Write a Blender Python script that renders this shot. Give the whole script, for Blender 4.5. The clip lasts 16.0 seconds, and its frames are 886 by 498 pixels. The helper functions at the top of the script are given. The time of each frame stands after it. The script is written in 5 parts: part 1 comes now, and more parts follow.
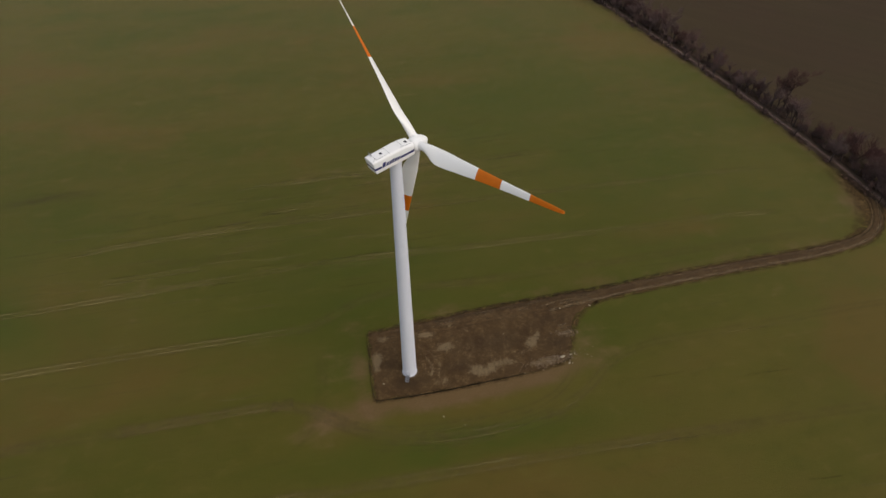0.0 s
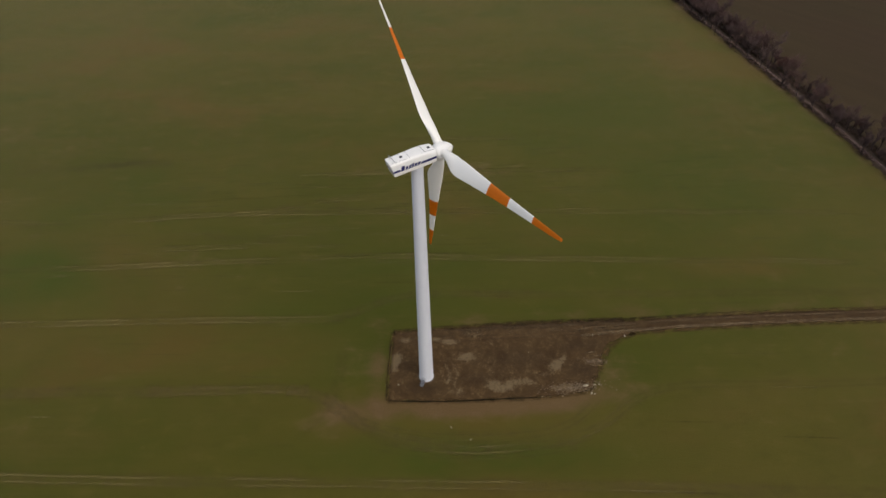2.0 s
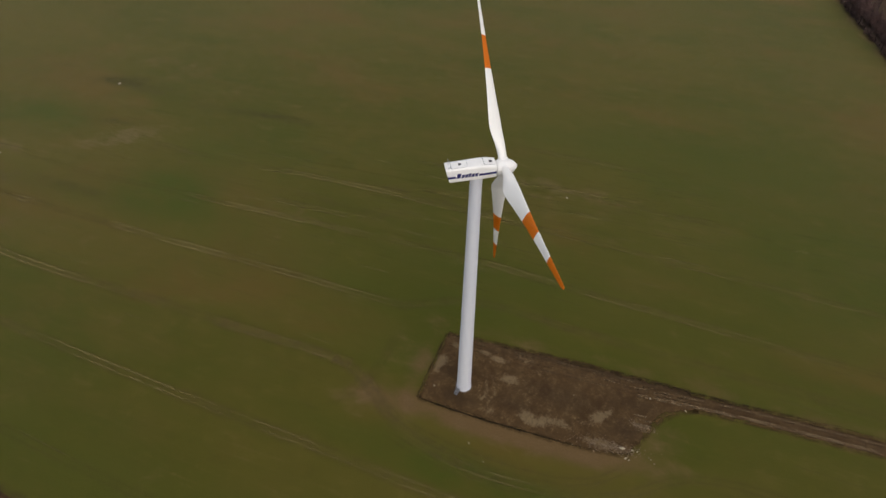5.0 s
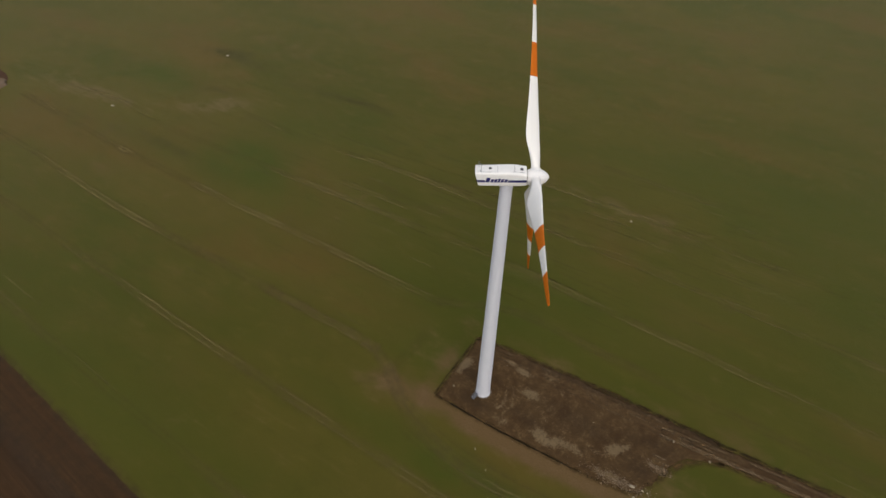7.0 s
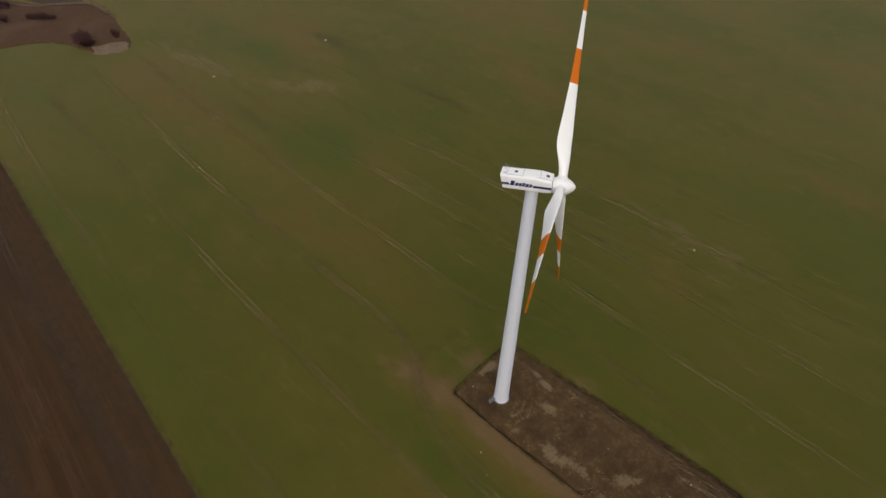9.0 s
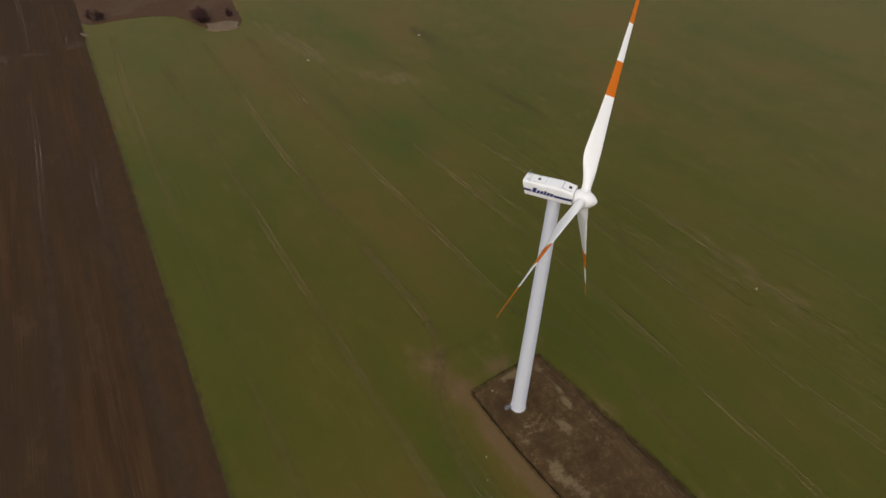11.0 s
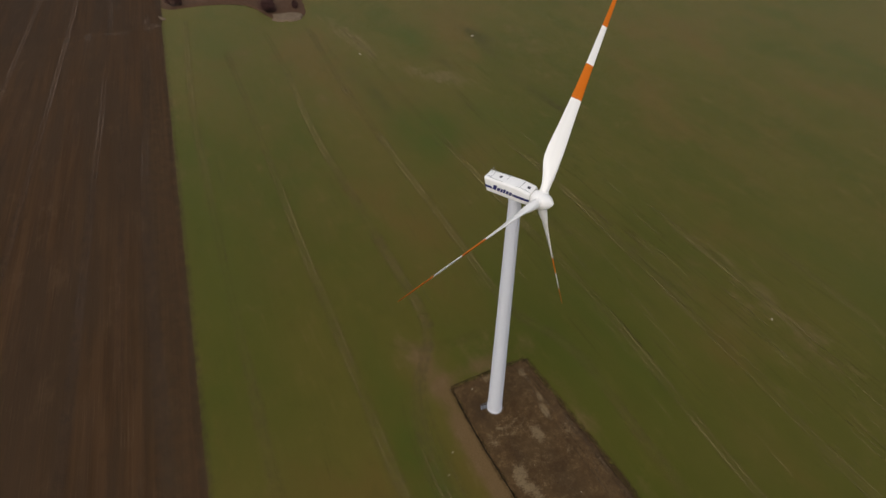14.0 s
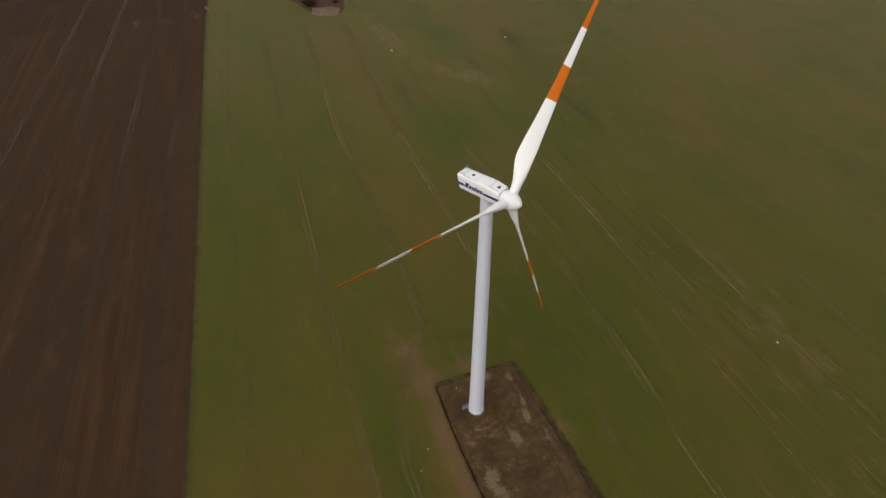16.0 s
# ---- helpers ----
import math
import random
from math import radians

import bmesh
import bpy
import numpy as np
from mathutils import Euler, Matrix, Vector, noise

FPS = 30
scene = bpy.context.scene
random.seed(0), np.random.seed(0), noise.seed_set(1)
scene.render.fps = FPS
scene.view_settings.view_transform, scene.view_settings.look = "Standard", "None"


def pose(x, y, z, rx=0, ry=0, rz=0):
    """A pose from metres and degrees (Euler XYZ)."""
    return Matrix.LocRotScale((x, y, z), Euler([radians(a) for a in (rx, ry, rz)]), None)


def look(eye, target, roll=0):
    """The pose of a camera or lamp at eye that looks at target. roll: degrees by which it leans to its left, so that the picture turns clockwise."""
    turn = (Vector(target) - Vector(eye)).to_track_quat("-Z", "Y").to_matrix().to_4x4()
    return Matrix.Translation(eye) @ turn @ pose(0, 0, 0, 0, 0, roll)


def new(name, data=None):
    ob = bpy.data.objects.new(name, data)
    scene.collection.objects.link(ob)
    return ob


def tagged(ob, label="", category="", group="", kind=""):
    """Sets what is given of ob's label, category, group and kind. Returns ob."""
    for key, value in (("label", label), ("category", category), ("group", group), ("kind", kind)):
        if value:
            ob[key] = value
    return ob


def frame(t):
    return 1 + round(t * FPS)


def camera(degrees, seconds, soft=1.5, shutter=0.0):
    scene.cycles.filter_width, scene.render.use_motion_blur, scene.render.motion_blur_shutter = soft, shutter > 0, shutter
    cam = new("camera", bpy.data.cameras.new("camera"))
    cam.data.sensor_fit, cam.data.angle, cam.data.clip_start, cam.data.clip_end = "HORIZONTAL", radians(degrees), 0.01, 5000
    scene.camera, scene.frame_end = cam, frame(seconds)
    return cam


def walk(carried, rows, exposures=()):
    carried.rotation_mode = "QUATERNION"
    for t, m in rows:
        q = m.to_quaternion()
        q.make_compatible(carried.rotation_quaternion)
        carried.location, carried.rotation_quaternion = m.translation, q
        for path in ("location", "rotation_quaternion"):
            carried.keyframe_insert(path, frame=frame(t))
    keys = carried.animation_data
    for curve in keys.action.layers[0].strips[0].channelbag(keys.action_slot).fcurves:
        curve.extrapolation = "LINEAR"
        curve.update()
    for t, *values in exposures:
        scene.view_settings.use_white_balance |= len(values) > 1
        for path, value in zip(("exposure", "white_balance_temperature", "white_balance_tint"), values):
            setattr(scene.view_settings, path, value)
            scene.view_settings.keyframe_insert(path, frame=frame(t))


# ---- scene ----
PLAN = 1.4      # the place below is drawn in units of 1.4 m and brought to metres at the end; the camera's rows are in metres
cam = camera(72.7, 16.0, 1.5)
PATH = [
    (0, (-52.016, -96.253, 160.958), (-50.901, -94.594, 158.998), 0.0),
    (0.5, (-48.296, -97.866, 160.66), (-47.249, -96.159, 158.703), -0.2),
    (1, (-44.3, -99.544, 160.747), (-43.338, -97.787, 158.791), -0.5),
    (1.5, (-40.55, -100.121, 160.863), (-39.676, -98.322, 158.903), -0.5),
    (2, (-36.553, -100.912, 160.895), (-35.776, -99.07, 158.936), -0.5),
    (2.5, (-32.665, -101.815, 161.204), (-32.0, -99.928, 159.246), -0.4),
    (3, (-28.871, -102.431, 161.304), (-28.314, -100.512, 159.344), -0.2),
    (3.5, (-24.632, -102.973, 161.307), (-24.191, -101.021, 159.348), -0.2),
    (4, (-20.495, -103.165, 161.505), (-20.167, -101.193, 159.544), 0.0),
    (4.2, (-18.957, -103.214, 161.51), (-18.672, -101.235, 159.547), 0.16),
    (6.3, (-3.466, -103.307, 161.364), (-3.618, -101.312, 159.405), 1.17),
    (6.5, (-1.964, -103.291, 161.367), (-2.157, -101.298, 159.41), 1.2),
    (7, (1.911, -103.279, 161.543), (1.616, -101.3, 159.585), 1.3),
    (7.5, (5.792, -102.873, 161.553), (5.4, -100.909, 159.594), 1.3),
    (8, (9.526, -102.054, 161.382), (9.036, -100.115, 159.424), 1.3),
    (8.5, (13.74, -101.304, 161.288), (13.139, -99.394, 159.331), 1.1),
    (9, (17.357, -100.381, 161.16), (16.661, -98.505, 159.201), 1.1),
    (9.5, (21.126, -99.457, 161.248), (20.335, -97.622, 159.288), 1.1),
    (9.7, (22.616, -98.872, 161.263), (21.787, -97.055, 159.303), 1.02),
    (11.8, (38.332, -91.766, 161.581), (37.18, -90.125, 159.627), 0.2),
    (12, (39.806, -91.06, 161.57), (38.646, -89.424, 159.617), 0.1),
    (12.5, (43.583, -88.99, 161.287), (42.385, -87.375, 159.337), -0.1),
    (13, (46.927, -87.119, 161.042), (45.679, -85.54, 159.095), -0.2),
    (13.5, (50.45, -85.091, 161.223), (49.153, -83.555, 159.275), -0.4),
    (14, (53.729, -82.625, 160.931), (52.385, -81.126, 158.985), -0.5),
    (14.5, (56.875, -80.044, 160.797), (55.499, -78.572, 158.852), -0.7),
    (15, (60.033, -77.601, 160.678), (58.635, -76.149, 158.736), -0.7),
    (15.5, (63.06, -74.915, 160.622), (61.618, -73.506, 158.68), -0.8),
    (16, (65.776, -72.071, 160.045), (64.28, -70.717, 158.105), -0.8),
]
walk(cam, [(t, look(eye, target, roll)) for t, eye, target, roll in PATH], [(0, 0.32), (16, 0.32)])

# ---------- world, sun ----------
world = bpy.data.worlds.new("overcast_sky")
scene.world = world
world.use_nodes = True
wn = world.node_tree.nodes
sky = wn.new("ShaderNodeTexSky")
sky.sky_type = "NISHITA"
sky.sun_disc = False
sky.sun_elevation, sky.sun_rotation = radians(48), radians(164)
sky.dust_density, sky.air_density, sky.ozone_density = 4.0, 0.9, 1.0
veil = wn.new("ShaderNodeMix")      # an even grey cloud cover over half of the sky's light
veil.data_type = "RGBA"
veil.inputs[0].default_value, veil.inputs[7].default_value = 0.5, (4.5, 4.4, 4.3, 1.0)
world.node_tree.links.new(sky.outputs[0], veil.inputs[6])
world.node_tree.links.new(veil.outputs[2], wn["Background"].inputs[0])
wn["Background"].inputs[1].default_value = 0.13
sun = new("sun", bpy.data.lights.new("sun", "SUN"))
sun.data.energy, sun.data.angle, sun.data.color = 0.6, radians(60), (1.0, 0.96, 0.9)
sun.matrix_world = look((47, -164, 189), (0, 0, 0))


# ---------- helpers ----------
def part(name, bm, material, parent=None, label="", smooth=False):
    """A bmesh as one mesh object, under its thing if one is given."""
    me = bpy.data.meshes.new(name)
    bm.normal_update()
    bm.to_mesh(me)
    bm.free()
    if smooth:
        me.shade_smooth()
    me.materials.append(material)
    ob = new(name, me)
    ob.parent = parent
    if label:
        ob["label"] = label
    return ob


def from_arrays(name, verts, faces, material, smooth=True):
    me = bpy.data.meshes.new(name)
    me.from_pydata([tuple(map(float, v)) for v in verts], [], [tuple(map(int, f)) for f in faces])
    me.update()
    if smooth:
        me.shade_smooth()
    me.materials.append(material)
    return new(name, me)


def sheet(name, nu, nv, fn, material):
    """A grid of nu x nv points from fn(u, v) -> (x, y, z)."""
    verts = [fn(i / (nu - 1), j / (nv - 1)) for j in range(nv) for i in range(nu)]
    faces = [(j * nu + i, j * nu + i + 1, (j + 1) * nu + i + 1, (j + 1) * nu + i) for j in range(nv - 1) for i in range(nu - 1)]
    return from_arrays(name, verts, faces, material)


def along(points, step):
    """Points at even steps along a smooth line through the given ones, with the way's left-hand normal."""
    p = np.array(points, float)
    d = np.r_[0, np.cumsum(np.hypot(*np.diff(p, axis=0).T))]
    fine = np.linspace(0, d[-1], max(3, int(d[-1] / step) + 1))
    q = np.c_[np.interp(fine, d, p[:, 0]), np.interp(fine, d, p[:, 1])]
    w = max(1, int(6 / step))
    k = np.ones(2 * w + 1) / (2 * w + 1)
    pad_ = lambda c: np.r_[2 * c[0] - c[w:0:-1], c, 2 * c[-1] - c[-2:-w - 2:-1]]
    if len(q) > 2 * w + 2:
        q = np.c_[np.convolve(pad_(q[:, 0]), k, "valid"), np.convolve(pad_(q[:, 1]), k, "valid")]
    g = np.gradient(q, axis=0)
    g /= np.linalg.norm(g, axis=1)[:, None]
    return q, np.c_[-g[:, 1], g[:, 0]], fine


def wob(x, y, s=1.0, seed=0.0):
    return noise.noise(Vector((x * s, y * s, seed)))


def loft(bm, rings, close=True, cap0=True, cap1=True):
    """Skins a list of rings of points."""
    made = [[bm.verts.new(p) for p in ring] for ring in rings]
    n = len(made[0])
    for a, b in zip(made, made[1:]):
        for i in range(n if close else n - 1):
            bm.faces.new((a[i], a[(i + 1) % n], b[(i + 1) % n], b[i]))
    if cap0:
        bm.faces.new(made[0][::-1])
    if cap1:
        bm.faces.new(made[-1])
    return made


def box(bm, x0, x1, y0, y1, z0, z1, bevel=0.0, m=None):
    geo = bmesh.ops.create_cube(bm, size=1.0)
    vs = geo["verts"]
    for v in vs:
        v.co = Vector(((x0 + x1) / 2 + v.co.x * (x1 - x0), (y0 + y1) / 2 + v.co.y * (y1 - y0), (z0 + z1) / 2 + v.co.z * (z1 - z0)))
    if m is not None:
        bmesh.ops.transform(bm, matrix=m, verts=vs)
    if bevel:
        es = {e for v in vs for e in v.link_edges}
        bmesh.ops.bevel(bm, geom=list(es), offset=bevel, segments=2, affect="EDGES", profile=0.6)


def tube(bm, a, b, r0, r1, n=8, caps=True):
    a, b = Vector(a), Vector(b)
    w = (b - a).normalized()
    u = w.orthogonal().normalized()
    v = w.cross(u)
    ring = lambda c, r: [c + r * (math.cos(2 * math.pi * i / n) * u + math.sin(2 * math.pi * i / n) * v) for i in range(n)]
    loft(bm, [ring(a, r0), ring(b, r1)], cap0=caps, cap1=caps)


# ---------- materials ----------
class Nodes:
    """Short-hand for building a node material."""

    def __init__(self, name, rough=0.8, spec=0.3, metal=0.0):
        self.mat = bpy.data.materials.new(name)
        self.mat.use_nodes = True
        self.t = self.mat.node_tree
        self.b = self.t.nodes["Principled BSDF"]
        self.b.inputs["Roughness"].default_value = rough
        self.b.inputs["Specular IOR Level"].default_value = spec
        self.b.inputs["Metallic"].default_value = metal
        unit = self.t.nodes.new("ShaderNodeVectorMath")
        unit.operation = "SCALE"
        unit.inputs["Scale"].default_value = 1 / PLAN
        self.link(self.t.nodes.new("ShaderNodeTexCoord").outputs["Object"], unit.inputs[0])
        self.co = unit.outputs[0]

    def link(self, a, b):
        self.t.links.new(a, b)

    def mapping(self, scale=(1, 1, 1), rot=(0, 0, 0), src=None):
        turn, n = self.t.nodes.new("ShaderNodeMapping"), self.t.nodes.new("ShaderNodeMapping")
        turn.inputs["Rotation"].default_value = [radians(r) for r in rot]
        n.inputs["Scale"].default_value = scale
        self.link(src or self.co, turn.inputs["Vector"])
        self.link(turn.outputs[0], n.inputs["Vector"])
        return n.outputs[0]

    def noise(self, scale, detail=4, rough=0.55, src=None, dist=0.0):
        n = self.t.nodes.new("ShaderNodeTexNoise")
        n.inputs["Scale"].default_value, n.inputs["Detail"].default_value = scale, detail
        n.inputs["Roughness"].default_value, n.inputs["Distortion"].default_value = rough, dist
        self.link(src or self.co, n.inputs["Vector"])
        return n.outputs["Fac"]

    def ramp(self, fac, lo, hi, a=0.0, b=1.0):
        n = self.t.nodes.new("ShaderNodeMapRange")
        n.interpolation_type = "SMOOTHSTEP"
        for k, v in zip(("From Min", "From Max", "To Min", "To Max"), (lo, hi, a, b)):
            n.inputs[k].default_value = v
        self.link(fac, n.inputs["Value"])
        return n.outputs[0]

    def mix(self, fac, a, b):
        n = self.t.nodes.new("ShaderNodeMix")
        n.data_type = "RGBA"
        for sock, v in ((n.inputs[0], fac), (n.inputs[6], a), (n.inputs[7], b)):
            if isinstance(v, (tuple, float, int)):
                sock.default_value = (*v, 1.0) if isinstance(v, tuple) else v
            else:
                self.link(v, sock)
        return n.outputs[2]

    def math(self, op, a, b=0.0):
        n = self.t.nodes.new("ShaderNodeMath")
        n.operation = op
        for sock, v in zip(n.inputs, (a, b)):
            if isinstance(v, (float, int)):
                sock.default_value = v
            else:
                self.link(v, sock)
        return n.outputs[0]

    def attr(self, name):
        n = self.t.nodes.new("ShaderNodeAttribute")
        n.attribute_name = name
        return n.outputs["Fac"]

    def random(self):
        return self.t.nodes.new("ShaderNodeObjectInfo").outputs["Random"]

    def bump(self, height, strength=0.5, distance=0.1):
        n = self.t.nodes.new("ShaderNodeBump")
        n.inputs["Strength"].default_value, n.inputs["Distance"].default_value = strength, distance
        self.link(height, n.inputs["Height"])
        self.link(n.outputs[0], self.b.inputs["Normal"])

    def done(self, colour):
        if isinstance(colour, tuple):
            self.b.inputs["Base Color"].default_value = (*colour, 1.0)
        else:
            self.link(colour, self.b.inputs["Base Color"])
        return self.mat


FIELD_TURN = 23.0      # the crop rows run this many degrees clockwise of the x axis


def crop_material():
    n = Nodes("winter_crop", 0.95, 0.1)
    # sheen pales the crop at flat view angles, in place of distant haze
    n.b.inputs["Sheen Weight"].default_value, n.b.inputs["Sheen Roughness"].default_value = 0.145, 0.45
    n.b.inputs["Sheen Tint"].default_value = (0.90, 0.84, 0.58, 1.0)
    streak = n.noise(1.0, 5, 0.6, n.mapping((0.035, 0.9, 1), (0, 0, FIELD_TURN)))
    fine = n.noise(9.0, 3, 0.6, n.mapping((0.25, 1, 1), (0, 0, FIELD_TURN)))
    long_rows = n.mapping((0.6, 1, 1), (0, 0, FIELD_TURN))
    big = n.noise(0.016, 5, 0.6, long_rows)
    mid = n.noise(0.075, 5, 0.62, long_rows)
    mottle = n.noise(0.22, 6, 0.66, long_rows, 0.4)
    tuft = n.noise(3.0, 4, 0.7)
    huge = n.noise(0.006, 4, 0.55)
    bands = n.noise(1.0, 5, 0.62, n.mapping((0.009, 0.06, 1), (0, 0, FIELD_TURN)))
    thin = n.noise(0.022, 6, 0.58, long_rows, 0.3)
    green = n.mix(n.ramp(big, 0.35, 0.65), (0.0580, 0.0588, 0.0060), (0.0798, 0.0682, 0.0096))
    green = n.mix(n.ramp(huge, 0.45, 0.65, 0, 0.5), green, (0.0898, 0.0724, 0.0137))
    green = n.mix(n.ramp(bands, 0.50, 0.70, 0, 0.4), green, (0.0979, 0.0682, 0.0137))
    green = n.mix(n.ramp(bands, 0.46, 0.25, 0, 0.5), green, (0.0490, 0.0554, 0.0054))
    green = n.mix(n.ramp(thin, 0.51, 0.66, 0, 0.75), green, (0.0979, 0.0634, 0.0133))
    green = n.mix(n.ramp(thin, 0.48, 0.34, 0, 0.75), green, (0.0507, 0.0588, 0.0058))
    green = n.mix(n.ramp(mid, 0.45, 0.72, 0, 0.45), green, (0.0888, 0.0673, 0.0137))
    green = n.mix(n.ramp(mottle, 0.5, 0.75, 0, 0.45), green, (0.1070, 0.0834, 0.0158))
    green = n.mix(n.ramp(mottle, 0.47, 0.25, 0, 0.40), green, (0.0507, 0.0477, 0.0062))
    green = n.mix(n.math("MULTIPLY", n.ramp(streak, 0.54, 0.78), 0.22), green, (0.1206, 0.0860, 0.0274))
    green = n.mix(n.math("MULTIPLY", n.ramp(streak, 0.42, 0.2), 0.22), green, (0.0544, 0.0468, 0.0072))
    green = n.mix(n.math("MULTIPLY", n.attr("lush"), n.ramp(mid, 0.25, 0.6, 0.4, 0.95)), green, (0.0440, 0.0605, 0.0054))
    green = n.mix(n.ramp(tuft, 0.35, 0.75, 0.0, 0.20), green, (0.0399, 0.0350, 0.0053))
    damp = n.ramp(n.math("ADD", n.attr("damp"), n.math("MULTIPLY", n.math("SUBTRACT", mottle, 0.5), 1.5)), 0.15, 0.95)
    green = n.mix(n.math("MULTIPLY", damp, 0.85), green, (0.0410, 0.0350, 0.0068))
    spread = n.math("ADD", n.math("MULTIPLY", n.math("SUBTRACT", mid, 0.5), 0.9), n.math("MULTIPLY", n.math("SUBTRACT", mottle, 0.5), 0.9))
    soil_mask = n.ramp(n.math("ADD", n.attr("soil"), spread), 0.20, 0.95)
    soil = n.mix(n.ramp(tuft, 0.3, 0.7), (0.0980, 0.0590, 0.0240), (0.1310, 0.0815, 0.0350))
    soil = n.mix(n.ramp(mottle, 0.5, 0.72, 0, 0.5), soil, (0.1480, 0.0990, 0.0490))
    col = n.mix(n.math("MULTIPLY", soil_mask, 0.95), green, soil)
    dry_mask = n.ramp(n.math("ADD", n.attr("dry"), n.math("ADD", n.math("MULTIPLY", n.math("SUBTRACT", streak, 0.5), 0.9), n.math("MULTIPLY", n.math("SUBTRACT", mottle, 0.5), 2.0))), 0.20, 1.0)
    col = n.mix(n.math("MULTIPLY", dry_mask, 0.65), col, (0.1340, 0.0960, 0.0430))
    n.bump(n.math("ADD", fine, n.math("MULTIPLY", tuft, 2.0)), 0.4, 0.2)
    return n.done(col)


def plough_material(name, tone):
    """Bare worked soil: furrows along its length, broken by paler dry and darker damp stretches."""
    n = Nodes(name, 0.95, 0.1)
    streak = n.noise(1.0, 6, 0.62, n.mapping((0.016, 0.55, 1), (0, 0, 28)))
    wide = n.noise(1.0, 4, 0.6, n.mapping((0.010, 0.12, 1), (0, 0, 28)))
    furrow = n.noise(1.0, 3, 0.6, n.mapping((0.06, 2.6, 1), (0, 0, 28)))
    clod = n.noise(2.2, 5, 0.7)
    patchy = n.noise(0.16, 6, 0.68, n.mapping((0.45, 1, 1), (0, 0, 28)))
    big = n.noise(0.02, 4)
    shade = lambda r, g, b: (r * tone * 1.04, g * tone * 0.97 * (1 + 0.12 * (1 - tone)), b * tone * 0.80 * (1 + 0.5 * (1 - tone)))
    col = n.mix(n.ramp(streak, 0.36, 0.64), shade(0.0370, 0.0204, 0.0099), shade(0.0563, 0.0310, 0.0157))
    col = n.mix(n.ramp(wide, 0.42, 0.60, 0, 0.85), col, shade(0.0370, 0.0231, 0.0139))
    col = n.mix(n.ramp(big, 0.4, 0.7, 0, 0.5), col, shade(0.0440, 0.0273, 0.0167))
    col = n.mix(n.math("MULTIPLY", n.ramp(furrow, 0.52, 0.8), n.ramp(patchy, 0.40, 0.64, 0.15, 0.75)), col, shade(0.0950, 0.0598, 0.0370))
    col = n.mix(n.ramp(patchy, 0.54, 0.72, 0, 0.50), col, shade(0.0722, 0.0440, 0.0255))
    col = n.mix(n.ramp(patchy, 0.44, 0.26, 0, 0.50), col, shade(0.0264, 0.0158, 0.0088))
    col = n.mix(n.ramp(clod, 0.6, 0.8, 0, 0.5), col, shade(0.0202, 0.0125, 0.0072))
    n.bump(n.math("ADD", clod, furrow), 0.5, 0.25)
    return n.done(col)


def far_material():
    n = Nodes("fallow_soil", 0.95, 0.1)
    streak = n.noise(1.0, 5, 0.6, n.mapping((0.015, 0.25, 1), (0, 0, 70)))
    big = n.noise(0.015, 4)
    clod = n.noise(1.5, 5, 0.7)
    col = n.mix(n.ramp(streak, 0.3, 0.7), (0.0422, 0.0304, 0.0145), (0.0519, 0.0356, 0.0174))
    col = n.mix(n.ramp(big, 0.4, 0.65, 0, 0.6), col, (0.0480, 0.0295, 0.0167))
    n.bump(clod, 0.7, 0.2)
    return n.done(col)


def mud_material():
    n = Nodes("bare_mud", 0.85, 0.2)
    blotch = n.noise(0.13, 6, 0.62, dist=0.5)
    blotch2 = n.noise(0.42, 6, 0.68, dist=0.3)
    lump = n.noise(1.1, 6, 0.7, dist=0.6)
    clod = n.noise(2.6, 6, 0.72)
    grain = n.noise(9.0, 4, 0.7)
    fines = n.math("ADD", n.math("MULTIPLY", lump, 0.5), n.math("MULTIPLY", clod, 0.5))
    col = n.mix(n.ramp(blotch2, 0.28, 0.72), (0.0450, 0.0230, 0.0066), (0.0770, 0.0422, 0.0138))
    col = n.mix(n.ramp(blotch, 0.40, 0.65, 0, 0.40), col, (0.0840, 0.0500, 0.0180))
    col = n.mix(n.ramp(fines, 0.46, 0.34, 0, 0.75), col, (0.0300, 0.0165, 0.0055))
    dusty = n.math("MULTIPLY", n.ramp(blotch2, 0.42, 0.66), n.ramp(fines, 0.46, 0.62))
    col = n.mix(n.math("MULTIPLY", dusty, 0.72), col, (0.1420, 0.0960, 0.0420))
    ragged = n.math("ADD", n.math("MULTIPLY", n.math("SUBTRACT", blotch2, 0.5), 0.5), n.math("MULTIPLY", n.math("SUBTRACT", fines, 0.5), 2.4))
    patch = n.ramp(n.math("ADD", n.attr("pale"), ragged), 0.30, 0.90)
    col = n.mix(n.math("MULTIPLY", patch, 0.66), col, (0.2050, 0.1480, 0.0770))
    col = n.mix(n.math("MULTIPLY", n.attr("wet"), n.ramp(lump, 0.25, 0.7, 0.85, 0.45)), col, (0.0229, 0.0135, 0.0060))
    col = n.mix(n.ramp(clod, 0.58, 0.8, 0, 0.45), col, (0.0250, 0.0155, 0.0065))
    col = n.mix(n.ramp(grain, 0.62, 0.85, 0, 0.25), col, (0.1144, 0.0860, 0.0490))
    n.bump(n.math("ADD", clod, n.math("MULTIPLY", grain, 0.5)), 0.9, 0.25)
    return n.done(col)


